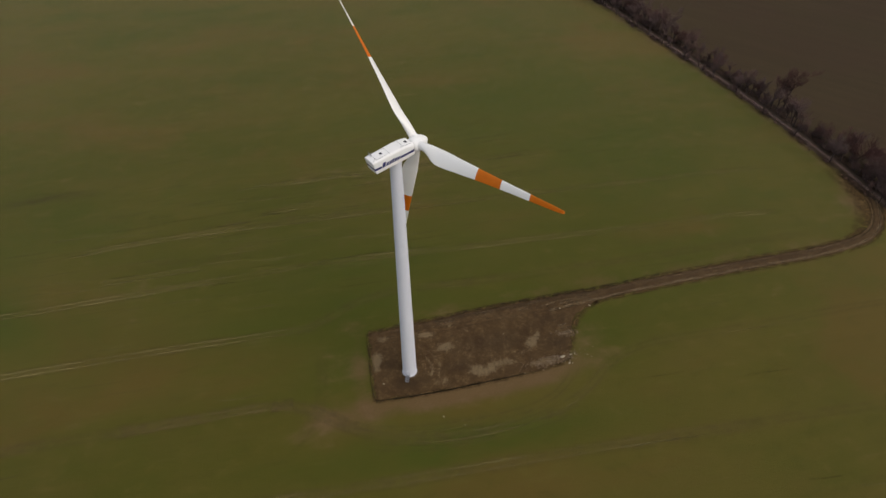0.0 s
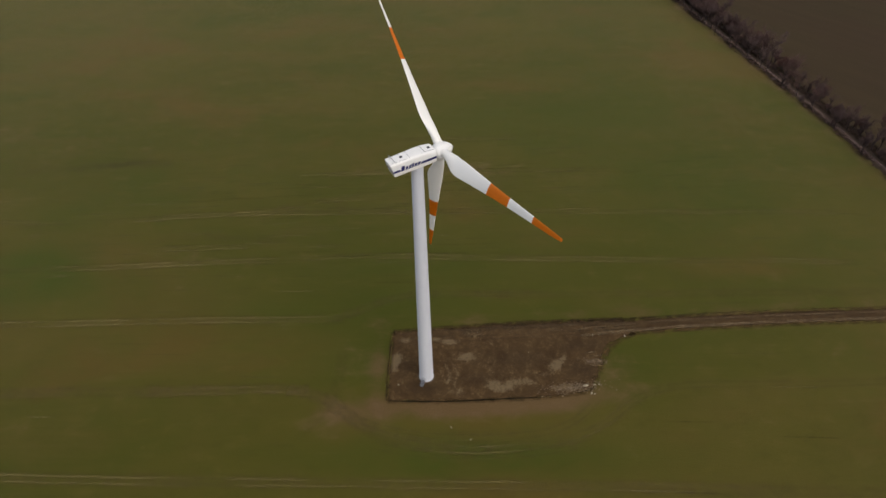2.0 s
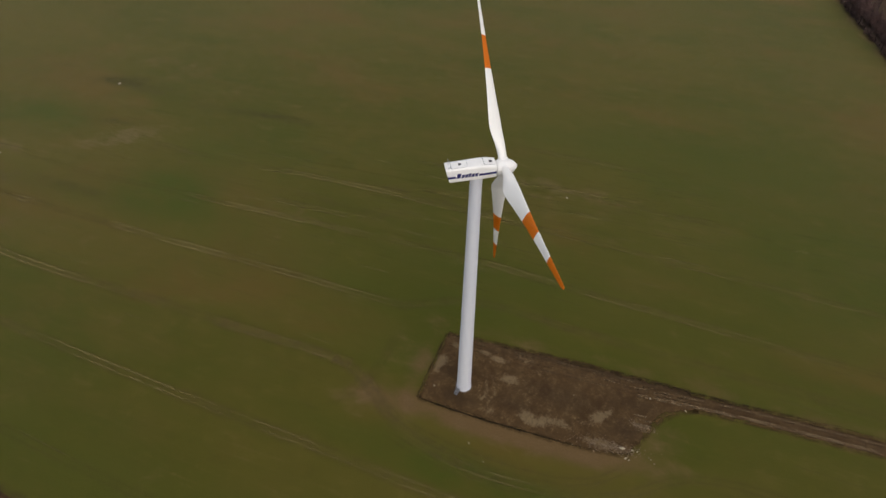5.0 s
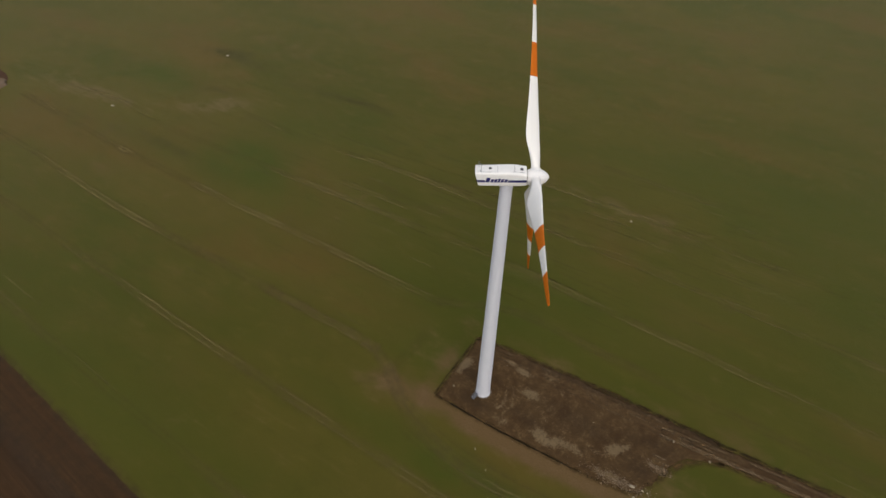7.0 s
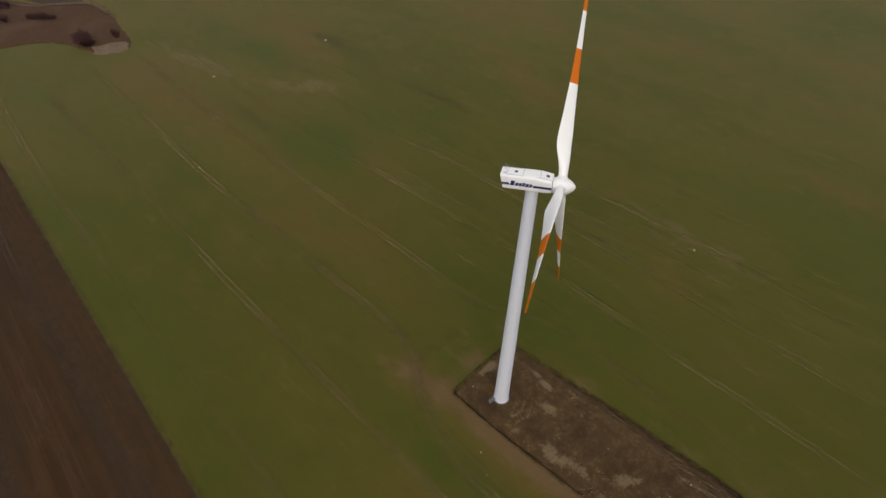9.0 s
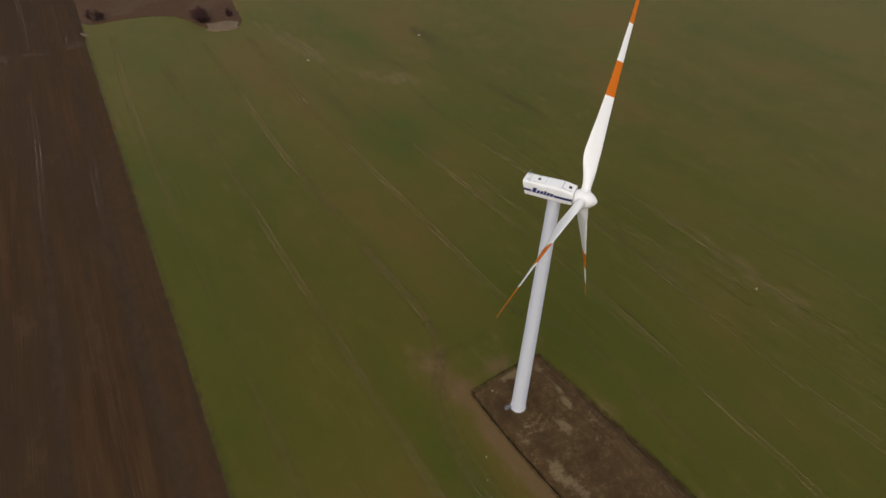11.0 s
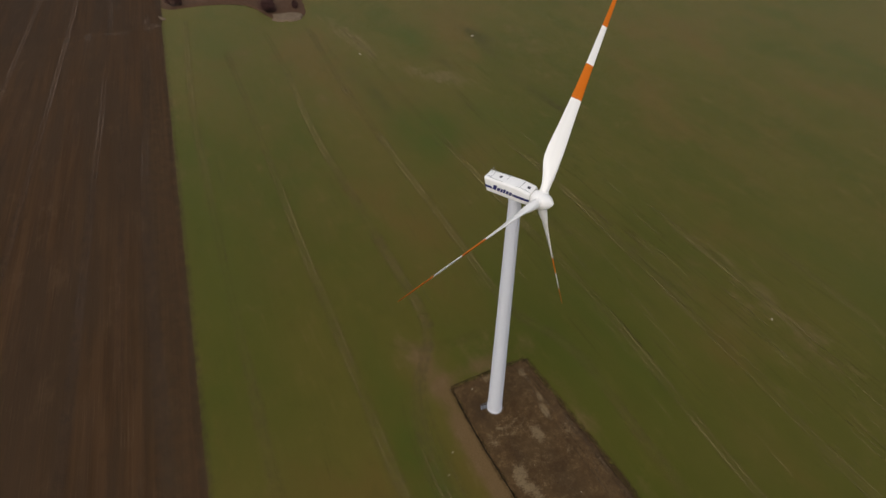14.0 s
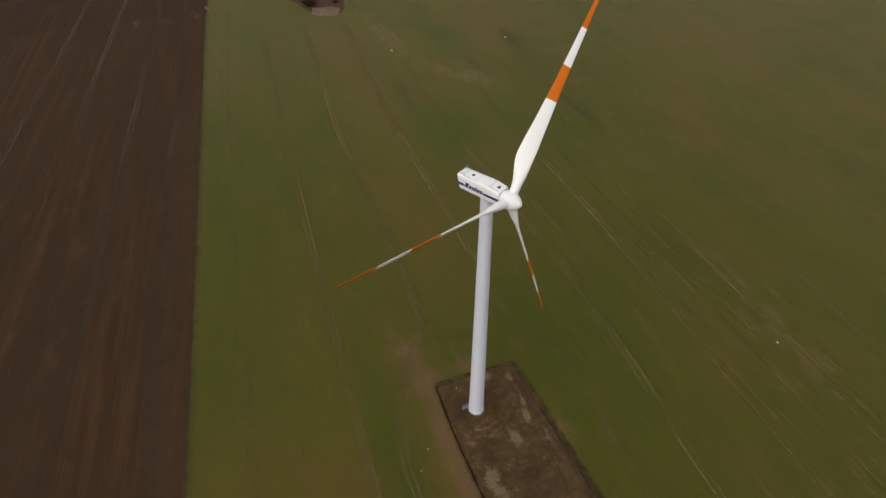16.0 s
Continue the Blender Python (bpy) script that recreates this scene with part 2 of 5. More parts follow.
def track_material(name, colour, lo, hi, gain):
    """Worn wheel marks that let the crop show through."""
    n = Nodes(name, 0.95, 0.1)
    m = n.noise(0.35, 5, 0.7)
    fine = n.noise(3.5, 4, 0.7)
    a = n.math("MULTIPLY", n.ramp(n.math("ADD", m, n.math("MULTIPLY", n.math("SUBTRACT", fine, 0.5), 0.5)), lo, hi), n.attr("fade"))
    n.link(n.math("MULTIPLY", a, gain), n.b.inputs["Alpha"])
    col = n.mix(n.ramp(fine, 0.3, 0.7), tuple(c * 0.8 for c in colour), tuple(c * 1.2 for c in colour))
    return n.done(col)


def tram_material(name, pale, dark, band):
    """A tramline: two pale wheel marks, their shaded rut sides painted dark and the trodden band, over the crop."""
    n = Nodes(name, 0.95, 0.1)
    m = n.noise(0.5, 6, 0.75)
    fine = n.noise(3.5, 4, 0.7)
    both = n.math("ADD", m, n.math("MULTIPLY", n.math("SUBTRACT", fine, 0.5), 0.9))
    a_t = n.math("MULTIPLY", n.math("MULTIPLY", n.ramp(both, 0.26, 0.60), n.attr("tyre")), 0.84)
    a_r = n.math("MULTIPLY", n.math("MULTIPLY", n.ramp(both, 0.40, 0.66), n.attr("rim")), 0.40)
    a_b = n.math("MULTIPLY", n.math("MULTIPLY", n.ramp(both, 0.20, 0.70), n.attr("band")), 0.72)
    clear = n.math("MULTIPLY", n.math("MULTIPLY", n.math("SUBTRACT", 1.0, a_t), n.math("SUBTRACT", 1.0, a_r)), n.math("SUBTRACT", 1.0, a_b))
    n.link(n.math("SUBTRACT", 1.0, clear), n.b.inputs["Alpha"])
    col = n.mix(n.ramp(a_r, 0.0, 0.35), band, dark)
    col = n.mix(n.ramp(a_t, 0.0, 0.35), col, n.mix(n.ramp(fine, 0.3, 0.7), tuple(c * 0.8 for c in pale), tuple(c * 1.2 for c in pale)))
    return n.done(col)


def grass_material(name, low, high, tan, share):
    """Matted dry winter grass with broad paler sweeps."""
    n = Nodes(name, 0.95, 0.1)
    sweep = n.noise(0.05, 5, 0.6, dist=0.8)
    tuft = n.noise(0.9, 6, 0.7)
    fine = n.noise(5.0, 4, 0.7)
    col = n.mix(n.ramp(tuft, 0.3, 0.7), low, high)
    col = n.mix(n.ramp(sweep, 0.45, 0.7, 0, share), col, tan)
    col = n.mix(n.ramp(fine, 0.6, 0.85, 0, 0.4), col, tuple(c * 0.5 for c in low))
    n.bump(n.math("ADD", tuft, n.math("MULTIPLY", fine, 0.4)), 0.6, 0.2)
    return n.done(col)


def paint(name, colour, rough=0.45, streaks=0.06, spec=0.4):
    n = Nodes(name, rough, spec)
    s = n.noise(1.0, 5, 0.6, n.mapping((2.5, 2.5, 0.12)))
    g = n.noise(0.5, 4, 0.6)
    dark = tuple(c * (1 - 3.0 * streaks) for c in colour)
    col = n.mix(n.ramp(s, 0.5, 0.8, 0, 0.6), colour, dark)
    col = n.mix(n.ramp(g, 0.4, 0.75, 0, 0.5), col, tuple(c * (1 - 1.5 * streaks) for c in colour))
    n.link(n.ramp(g, 0.3, 0.7, rough - 0.08, rough + 0.1), n.b.inputs["Roughness"])
    return n.done(col)


def plain(name, colour, rough=0.6, metal=0.0, scale=4.0, var=0.25):
    n = Nodes(name, rough, 0.3, metal)
    g = n.noise(scale, 5, 0.65)
    col = n.mix(n.ramp(g, 0.3, 0.7), tuple(c * (1 - var) for c in colour), tuple(min(1, c * (1 + var)) for c in colour))
    n.bump(g, 0.3, 0.03)
    return n.done(col)


CROP, PLOUGH, HARROW, FAR, MUD = crop_material(), plough_material("ploughed_soil", 1.0), plough_material("harrowed_dark_soil", 0.90), far_material(), mud_material()
WHITE = paint("turbine_white", (0.84, 0.83, 0.80))
# greyer and bluer than turbine_white: the upright wall's shade is in this colour
TOWER = paint("tower_shade_white", (0.64, 0.655, 0.70), 0.6, 0.03, 0.3)
BLADE = paint("blade_white", (0.88, 0.865, 0.82), 0.4, 0.02)
ORANGE = paint("signal_orange", (0.62, 0.150, 0.004), 0.5, 0.08, 0.2)
BLUE = paint("dark_blue_paint", (0.012, 0.016, 0.11), 0.45, 0.1)
GREY = plain("grey_metal", (0.32, 0.33, 0.34), 0.45, 0.6)
DARK = plain("dark_opening", (0.03, 0.03, 0.035), 0.4)
SEAM = plain("seam_rubber", (0.11, 0.11, 0.11), 0.8)
GALV = plain("galvanised_steel", (0.21, 0.22, 0.24), 0.6, 0.5)
CONCRETE = plain("weathered_concrete", (0.1056, 0.0792, 0.0528), 0.9)
RUBBLE = plain("dull_rubble", (0.1850, 0.1380, 0.0900), 0.9, 0.0, 1.0)
STONE = plain("pale_stone", (0.3344, 0.2904, 0.2024), 0.85, 0.0, 2.0)
BARK = plain("bare_bark", (0.042, 0.029, 0.026), 0.9, 0.0, 6.0)
TWIG = plain("bare_twigs", (0.096, 0.062, 0.057), 0.9, 0.0, 1.0)
THORN = plain("thorn_twigs", (0.100, 0.058, 0.050), 0.9, 0.0, 1.0)
SAND = grass_material("pale_sand", (0.1144, 0.0810, 0.0510), (0.1514, 0.1100, 0.0704), (0.1804, 0.1338, 0.0862), 0.6)
DRYGRASS = grass_material("dry_brown_grass", (0.0616, 0.0334, 0.0185), (0.0827, 0.0458, 0.0264), (0.0950, 0.0598, 0.0370), 0.6)
DULLGRASS = grass_material("dull_purple_brown_grass", (0.0510, 0.0334, 0.0229), (0.0651, 0.0440, 0.0308), (0.0581, 0.0352, 0.0229), 0.5)
DARKSCRUB = grass_material("dark_maroon_scrub_floor", (0.034, 0.017, 0.015), (0.048, 0.024, 0.020), (0.056, 0.032, 0.026), 0.5)
VERGE = grass_material("dull_lane_verge", (0.046, 0.033, 0.022), (0.062, 0.044, 0.030), (0.075, 0.056, 0.040), 0.5)
REDTHORN = plain("red_brown_thorn", (0.080, 0.037, 0.031), 0.9, 0.0, 1.0)
TANRIM = track_material("tan_grass_rim", (0.1320, 0.0880, 0.0563), 0.25, 0.6, 0.7)
TYRE = track_material("worn_wheel_marks", (0.2376, 0.1866, 0.0748), 0.22, 0.62, 0.8)
# near-black paint for the shade below the pad's low step
CUTSHADE = track_material("cut_edge_shade", (0.0120, 0.0085, 0.0045), 0.12, 0.40, 1.0)
RUT = track_material("dry_mud_ruts", (0.2200, 0.1566, 0.0880), 0.34, 0.58, 0.9)
# wet ruts, and the painted shade along the pad and track edges
WETSHADE = track_material("wet_soil_and_edge_shade", (0.0176, 0.0123, 0.0070), 0.32, 0.58, 0.9)
DARKRUT = track_material("dark_sunk_rims", (0.0405, 0.0343, 0.0088), 0.34, 0.60, 0.7)
CRUMB = track_material("crumbled_soil", (0.0810, 0.0493, 0.0185), 0.30, 0.64, 0.85)
FRINGE = track_material("plough_crumbs", (0.0862, 0.0563, 0.0299), 0.25, 0.75, 0.5)
LANEDIRT = track_material("lane_dirt", (0.1520, 0.1040, 0.0890), 0.18, 0.50, 0.95)
HEADLAND = track_material("dry_headland_soil", (0.1188, 0.0810, 0.0528), 0.34, 0.66, 0.7)
LITTER_SHADE = track_material("leaf_litter_and_shade", (0.0360, 0.0215, 0.0140), 0.24, 0.56, 0.95)

TRAM = tram_material("tramline_marks", (0.2220, 0.1770, 0.0680), (0.0440, 0.0387, 0.0088), (0.1340, 0.0965, 0.0350))
SOILTRAM = tram_material("soil_tramline_marks", (0.1496, 0.1038, 0.0704), (0.0229, 0.0150, 0.0088), (0.0722, 0.0458, 0.0290))

SOFT = (TANRIM, LITTER_SHADE, DARKRUT, TYRE, CUTSHADE, RUT, WETSHADE, CRUMB, FRINGE, LANEDIRT, HEADLAND)      # these fade out to their sides

# ---------- ground ----------
NEAR_EDGE = [(-10.2, -2.5), (-1.0, -6.6), (10.2, -11.1), (21.2, -15.2), (31.0, -17.9), (35.3, -15.2), (37.8, -12.0), (42.0, -8.6), (50.0, -8.2)]
FAR_EDGE = [(-2.6, 14.6), (5.8, 11.9), (16.0, 8.5), (27.5, 4.6), (33.0, 2.5), (36.0, 1.3), (39.0, 0.2), (43.0, -1.3), (50.0, -4.0)]
ROAD = [(38.0, -3.0), (47.0, -5.6), (58.6, -9.2), (75.7, -15.4), (94.5, -22.3), (104.0, -26.2), (113.6, -29.7), (124.8, -33.0), (131.5, -33.6), (139.8, -31.0), (146.0, -25.0)]
LANE_SOUTH = [(-469.0, -1308.0), (31.0, -330.0), (121.0, -155.0), (134.0, -110.0)]      # out of sight, to the far end of the ploughed field
LANE = [(142.0, -60.0), (147.0, -28.3), (152.5, -14.4), (159.5, 10.2), (166.6, 38.4), (173.4, 72.7), (182.5, 124.0), (191.5, 176.0), (205.0, 240.0), (225.0, 330.0), (250.0, 430.0)]


def plough_edge(x):
    """The y of the straight edge between the crop and the ploughed field."""
    return -34.1 - (x + 63.3) * 0.5247


def spot(x, y, cx, cy, rx, ry, turn=-23.0):
    c, s = math.cos(radians(turn)), math.sin(radians(turn))
    u, v = (x - cx) * c + (y - cy) * s, -(x - cx) * s + (y - cy) * c
    return np.exp(-(u / rx) ** 2 - (v / ry) ** 2)


def axis(lo, hi, step, reach):
    inner = np.arange(lo, hi + step / 2, step)
    grow = step * np.cumsum(1.18 ** np.arange(1, 60))
    grow = grow[grow < reach]
    return np.r_[(lo - grow)[::-1], inner, hi + grow]


def make_ground():
    xs, ys = axis(-270, 240, 1.5, 4400), axis(-100, 260, 1.5, 4400)
    X, Y = np.meshgrid(xs, ys)
    Z = np.zeros_like(X)
    nx, ny = len(xs), len(ys)
    verts = np.c_[X.ravel(), Y.ravel(), Z.ravel()]
    i = (np.arange(ny - 1)[:, None] * nx + np.arange(nx - 1)[None, :]).ravel()
    faces = np.c_[i, i + 1, i + nx + 1, i + nx]
    me = bpy.data.meshes.new("ground")
    me.from_pydata(verts.tolist(), [], faces.tolist())
    me.materials.append(CROP)
    ob = tagged(new("ground", me), "olive green young winter crop field on flat farmland", "field", kind="structure")
    soil = 1.25 * spot(X, Y, 9, -11.9, 26, 3.1, -20.5) + 0.27 * spot(X, Y, -15, 4, 10, 12) + 0.42 * spot(X, Y, 20, 9.6, 34, 2.2, -19.5) + 0.42 * spot(X, Y, -8.8, 6.6, 11, 2.4, 67)
    soil += 0.42 * spot(X, Y, 41, -14, 8, 4.5) + 0.25 * spot(X, Y, 38, -20, 10, 4) + 0.22 * spot(X, Y, -25, -3, 7, 5) + 0.30 * spot(X, Y, -21.0, 1, 2.4, 5, 28) + 0.45 * spot(X, Y, 85, -16.0, 50, 3.0, -20) + 0.35 * spot(X, Y, 85, -21.5, 45, 2.2, -20) + 0.9 * spot(X, Y, 143, -25, 9, 8, 40)
    dry = 0.75 * spot(X, Y, -153, 101, 22, 4.0, -17) + 0.85 * spot(X, Y, -107, 101, 13, 5, 20) + 0.54 * spot(X, Y, 27, 71, 20, 3.4) + 0.3 * spot(X, Y, 45, 66, 16, 4) + 0.42 * spot(X, Y, -45, 60, 26, 3) + 0.35 * spot(X, Y, -178, 105, 18, 4) + 0.3 * spot(X, Y, -126, 69.5, 8, 2.5)
    damp = 0.7 * spot(X, Y, -62, 113, 13, 2.4, -15) + 0.5 * spot(X, Y, -48, 107, 9, 2.5, -25) + 0.75 * spot(X, Y, -119, 140, 14, 4, -8) + 0.45 * spot(X, Y, -106, 132, 14, 4, -20) + 0.6 * spot(X, Y, -113, 111, 12, 2.6, -10) + 0.5 * spot(X, Y, -112, 74, 14, 2.2) + 0.30 * spot(X, Y, -84, 120, 22, 4, -8) + 0.35 * spot(X, Y, -150, 84, 40, 7, -14) + 0.4 * spot(X, Y, -30, 62, 36, 3) + 0.4 * spot(X, Y, 0, 63, 30, 3.5) + 0.3 * spot(X, Y, -88, 92, 20, 4, -18)
    soil += 0.3 * spot(X, Y, -112, 155, 24, 7) + 0.3 * spot(X, Y, -60, 130, 40, 8) + 0.25 * spot(X, Y, 30, 62, 40, 10)
    lush = 0.15 * spot(X, Y, 25, 45, 95, 42) + 0.15 * spot(X, Y, 85, 15, 50, 30) + 1.0 * spot(X, Y, -134, 116, 16, 9) + 1.0 * spot(X, Y, -84, 74, 16, 9) + 0.75 * spot(X, Y, 8, -25, 26, 4.5) + 0.6 * spot(X, Y, -76, 92, 14, 7) + 0.45 * spot(X, Y, 12, 32, 26, 8) + 0.5 * spot(X, Y, -80, 62, 40, 9) + 0.4 * spot(X, Y, 8, 20, 20, 5) + 0.6 * spot(X, Y, -90, -12, 60, 10) + 0.5 * spot(X, Y, -26, 30, 22, 6) + 0.5 * spot(X, Y, -185, 54, 40, 8) + 0.4 * spot(X, Y, 110, 70, 40, 30) + 0.5 * spot(X, Y, 60, 90, 40, 14) + 0.6 * spot(X, Y, -8, -17, 26, 5) + 0.5 * spot(X, Y, -10, 8, 12, 8)
    lane_y, lane_x = np.array(LANE)[:, 1], np.array(LANE)[:, 0]
    soil += 0.55 * np.exp(-((X - np.interp(Y, lane_y, lane_x) + 2.5) / 4.5) ** 2) * (Y > -60) * (Y < 430)
    soil += 0.16 * spot(X, Y, -150, 84, 44, 11, -12) + 0.25 * spot(X, Y, -165, 110, 30, 8) + 0.2 * spot(X, Y, -178, 62, 26, 7) + 0.12 * spot(X, Y, -130, 60, 22, 6) + 0.25 * np.exp(-((Y - plough_edge(X)) / 3.0) ** 2)
    soil += 0.16 * spot(X, Y, -115, 40, 60, 36) + 0.13 * spot(X, Y, 75, 75, 50, 60)
    for name, values in (("soil", soil), ("dry", dry), ("lush", lush), ("damp", damp)):
        at = me.attributes.new(name, "FLOAT", "POINT")
        at.data.foreach_set("value", np.clip(values, 0, 1).ravel().astype(np.float32))
    return ob


def set_attr(ob, name, values):
    at = ob.data.attributes.new(name, "FLOAT", "POINT")
    at.data.foreach_set("value", np.asarray(values, np.float32))


def field_sheet(name, edge_points, far_shift, z, material, label, step=2.0, rag=0.5):
    """A field that starts at a ragged edge line and runs away from it."""
    q, nrm, d = along(edge_points, step)
    e = np.array([wob(x, y, 0.35, 3) + 0.3 * wob(x, y, 0.8, 7) for x, y in q]) * rag
    a = q + nrm * e[:, None]
    rows = [a + np.array(far_shift) * s for s in (0, 0.002, 0.01, 0.05, 0.2, 0.5, 1.0)]
    n = len(a)
    verts = np.concatenate([np.c_[r, np.full(n, z if k else 0.0)] for k, r in enumerate(rows)])
    faces = [(j * n + i, j * n + i + 1, (j + 1) * n + i + 1, (j + 1) * n + i) for j in range(len(rows) - 1) for i in range(n - 1)]
    return tagged(from_arrays(name, verts, faces, material), label, "field", kind="structure")


def edge_at(points, u):
    """The point at the share u of a list of points, counted by their number."""
    k = u * (len(points) - 1)
    i = min(len(points) - 2, int(k))
    f = k - i
    return np.array(points[i]) * (1 - f) + np.array(points[i + 1]) * f


def make_pad():
    nu, nv = 190, 64

    def ragged(p, out):
        k = 0.6 * (wob(p[0], p[1], 0.35, 11) + 0.6 * wob(p[0], p[1], 1.1, 12) + 0.3 * wob(p[0], p[1], 2.6, 13))
        return p + out * k

    def at(u, v):
        a, b = edge_at(NEAR_EDGE, u), edge_at(FAR_EDGE, u)
        across = (b - a) / np.linalg.norm(b - a)
        a, b = ragged(a, across), ragged(b, across)
        p = a + (b - a) * v
        if u < 0.02:
            p = p + np.array((-0.92, 0.39)) * 0.5 * wob(p[0], p[1], 0.5, 21) * (1 - u / 0.02)
        rim = min(1.0, 14 * v, 14 * (1 - v), 30 * u, 30 * (1 - u))
        z = 0.07 + 0.06 * wob(p[0], p[1], 0.5, 5) + 0.05 * wob(p[0], p[1], 1.7, 6) + 0.02 * wob(p[0], p[1], 4, 8)
        return p[0], p[1], max(z, 0.015) * rim + 0.006 if rim > 0 else -0.004

    ob = tagged(sheet("bare_earth_pad", nu, nv, at, MUD), "dark brown bare muddy earth pad with pale dry blotches", "earth pad", kind="structure")
    co = np.array([v.co for v in ob.data.vertices])
    x, y = co[:, 0], co[:, 1]
    pale = 1.4 * spot(x, y, -5.5, 6.3, 3.0, 1.5, 40) + 0.75 * spot(x, y, -0.8, 11.0, 1.5, 1.0) + 0.6 * spot(x, y, -0.6, 13.6, 1.6, 0.8) + 1.0 * spot(x, y, 5.5, 8.7, 1.6, 0.7, -24) + 1.2 * spot(x, y, 8.6, 6.5, 2.0, 0.9, -24) + 0.8 * spot(x, y, 10.3, 1.3, 2.2, 1.4)
    r_foot, a_foot = np.hypot(x, y), np.degrees(np.arctan2(y, x))
    pale += (0.36 * np.exp(-((r_foot - 3.6) / 0.40) ** 2) + 0.55 * np.exp(-((r_foot - 5.2) / 0.45) ** 2) + 0.45 * np.exp(-((r_foot - 6.8) / 0.4) ** 2)) * np.exp(-((a_foot + 5) / 55) ** 2) + 0.35 * spot(x, y, 3.8, -3.0, 2.0, 1.2)
    pale += 0.65 * spot(x, y, 5.0, -6.7, 1.6, 1.4) + 0.75 * spot(x, y, 12.4, -8.0, 2.0, 1.6) + 0.65 * spot(x, y, 14.6, -9.9, 2.2, 1.2) + 0.65 * spot(x, y, 17.0, -9.2, 2.0, 1.5) + 0.65 * spot(x, y, 20.3, -10.4, 2.2, 1.1) + 0.5 * spot(x, y, 24.4, -10.2, 2.0, 0.9) + 0.95 * spot(x, y, 28.0, -9.1, 2.0, 1.4, 15) + 0.7 * spot(x, y, 30.8, -8.0, 1.8, 0.9, 25)
    pale += 0.7 * spot(x, y, 27.5, -15.2, 5.4, 1.5) + 0.45 * spot(x, y, 17.7, 2.5, 2.0, 1.2) + 0.4 * spot(x, y, 13.9, 7.0, 2.6, 1.0) + 0.5 * spot(x, y, 30.2, 2.0, 3.0, 0.8) + 0.4 * spot(x, y, 14.5, 5.2, 2.4, 1.2) + 0.3 * spot(x, y, 15, -3.0, 9, 4) + 0.35 * spot(x, y, 36.0, -10.6, 2.4, 1.0) + 0.3 * spot(x, y, -6.0, 1.6, 2.4, 2.0)
    wet = 0.75 * spot(x, y, -1.6, -2.6, 3.6, 1.8) + 0.7 * spot(x, y, 33.5, -12.6, 3.4, 2.0) + 0.55 * spot(x, y, 21, -4.0, 9, 2.6) + 0.5 * spot(x, y, 10, -5.0, 5, 1.4) + 0.4 * spot(x, y, -3.4, 4.0, 2.0, 2.4) + 0.5 * spot(x, y, 37, -6.5, 6, 2.0)
    far_line = np.interp(x, [p[0] for p in FAR_EDGE], [p[1] for p in FAR_EDGE])
    wet += 0.75 * np.exp(-((y - far_line + 0.9) / 0.8) ** 2) * np.clip((x - 2) / 14, 0, 1)
    set_attr(ob, "pale", np.clip(pale, 0, 1.3))
    set_attr(ob, "wet", np.clip(wet, 0, 1))
    return ob


def ribbon(name, points, half, z, material, label="", step=1.0, cols=2, profile=None, rag=0.15, fades=None, seed=0.0, category="track"):
    q, nrm, d = along(points, step)
    verts, fade = [], []
    for k, (p, m) in enumerate(zip(q, nrm)):
        for c in range(cols):
            s = -1 + 2 * c / (cols - 1)
            r = rag * (wob(d[k], c * 9.1, 0.5, seed) + 0.6 * wob(d[k], c * 5.7, 1.9, seed + 4)) if c in (0, cols - 1) else 0.0
            o = p + m * (half * s + r)
            verts.append((o[0], o[1], z + (profile(s) if profile else 0.0) + (0.03 * wob(o[0], o[1], 0.8, seed) if cols > 2 and 0 < c < cols - 1 and material not in SOFT else 0.0)))
            f = 1.0 if fades is None else fades(d[k] / d[-1])
            fade.append(f * ((1 - s * s) * (1.25 if cols > 3 else 1.0) if material in SOFT else 1.0))
    n = len(q)
    faces = [(k * cols + c, k * cols + c + 1, (k + 1) * cols + c + 1, (k + 1) * cols + c) for k in range(n - 1) for c in range(cols - 1)]
    faces = [f[::-1] for f in faces]
    ob = from_arrays(name, verts, faces, material)
    set_attr(ob, "fade", fade)
    return tagged(ob, label, category, kind="structure") if label else ob


def tram_point(off, s):
    """A point of the tramline that passes off metres north of the tower, s metres along it; the lines fan out a little."""
    a = radians(-24.2 + 0.055 * off)
    base = (off * 0.391, off * 0.921)
    return (base[0] + s * math.cos(a), base[1] + s * math.sin(a))


TRAM_COLS = (-1.9, -1.25, -0.95, -0.62, -0.32, -0.12, 0.12, 0.32, 0.62, 0.95, 1.25, 1.9)


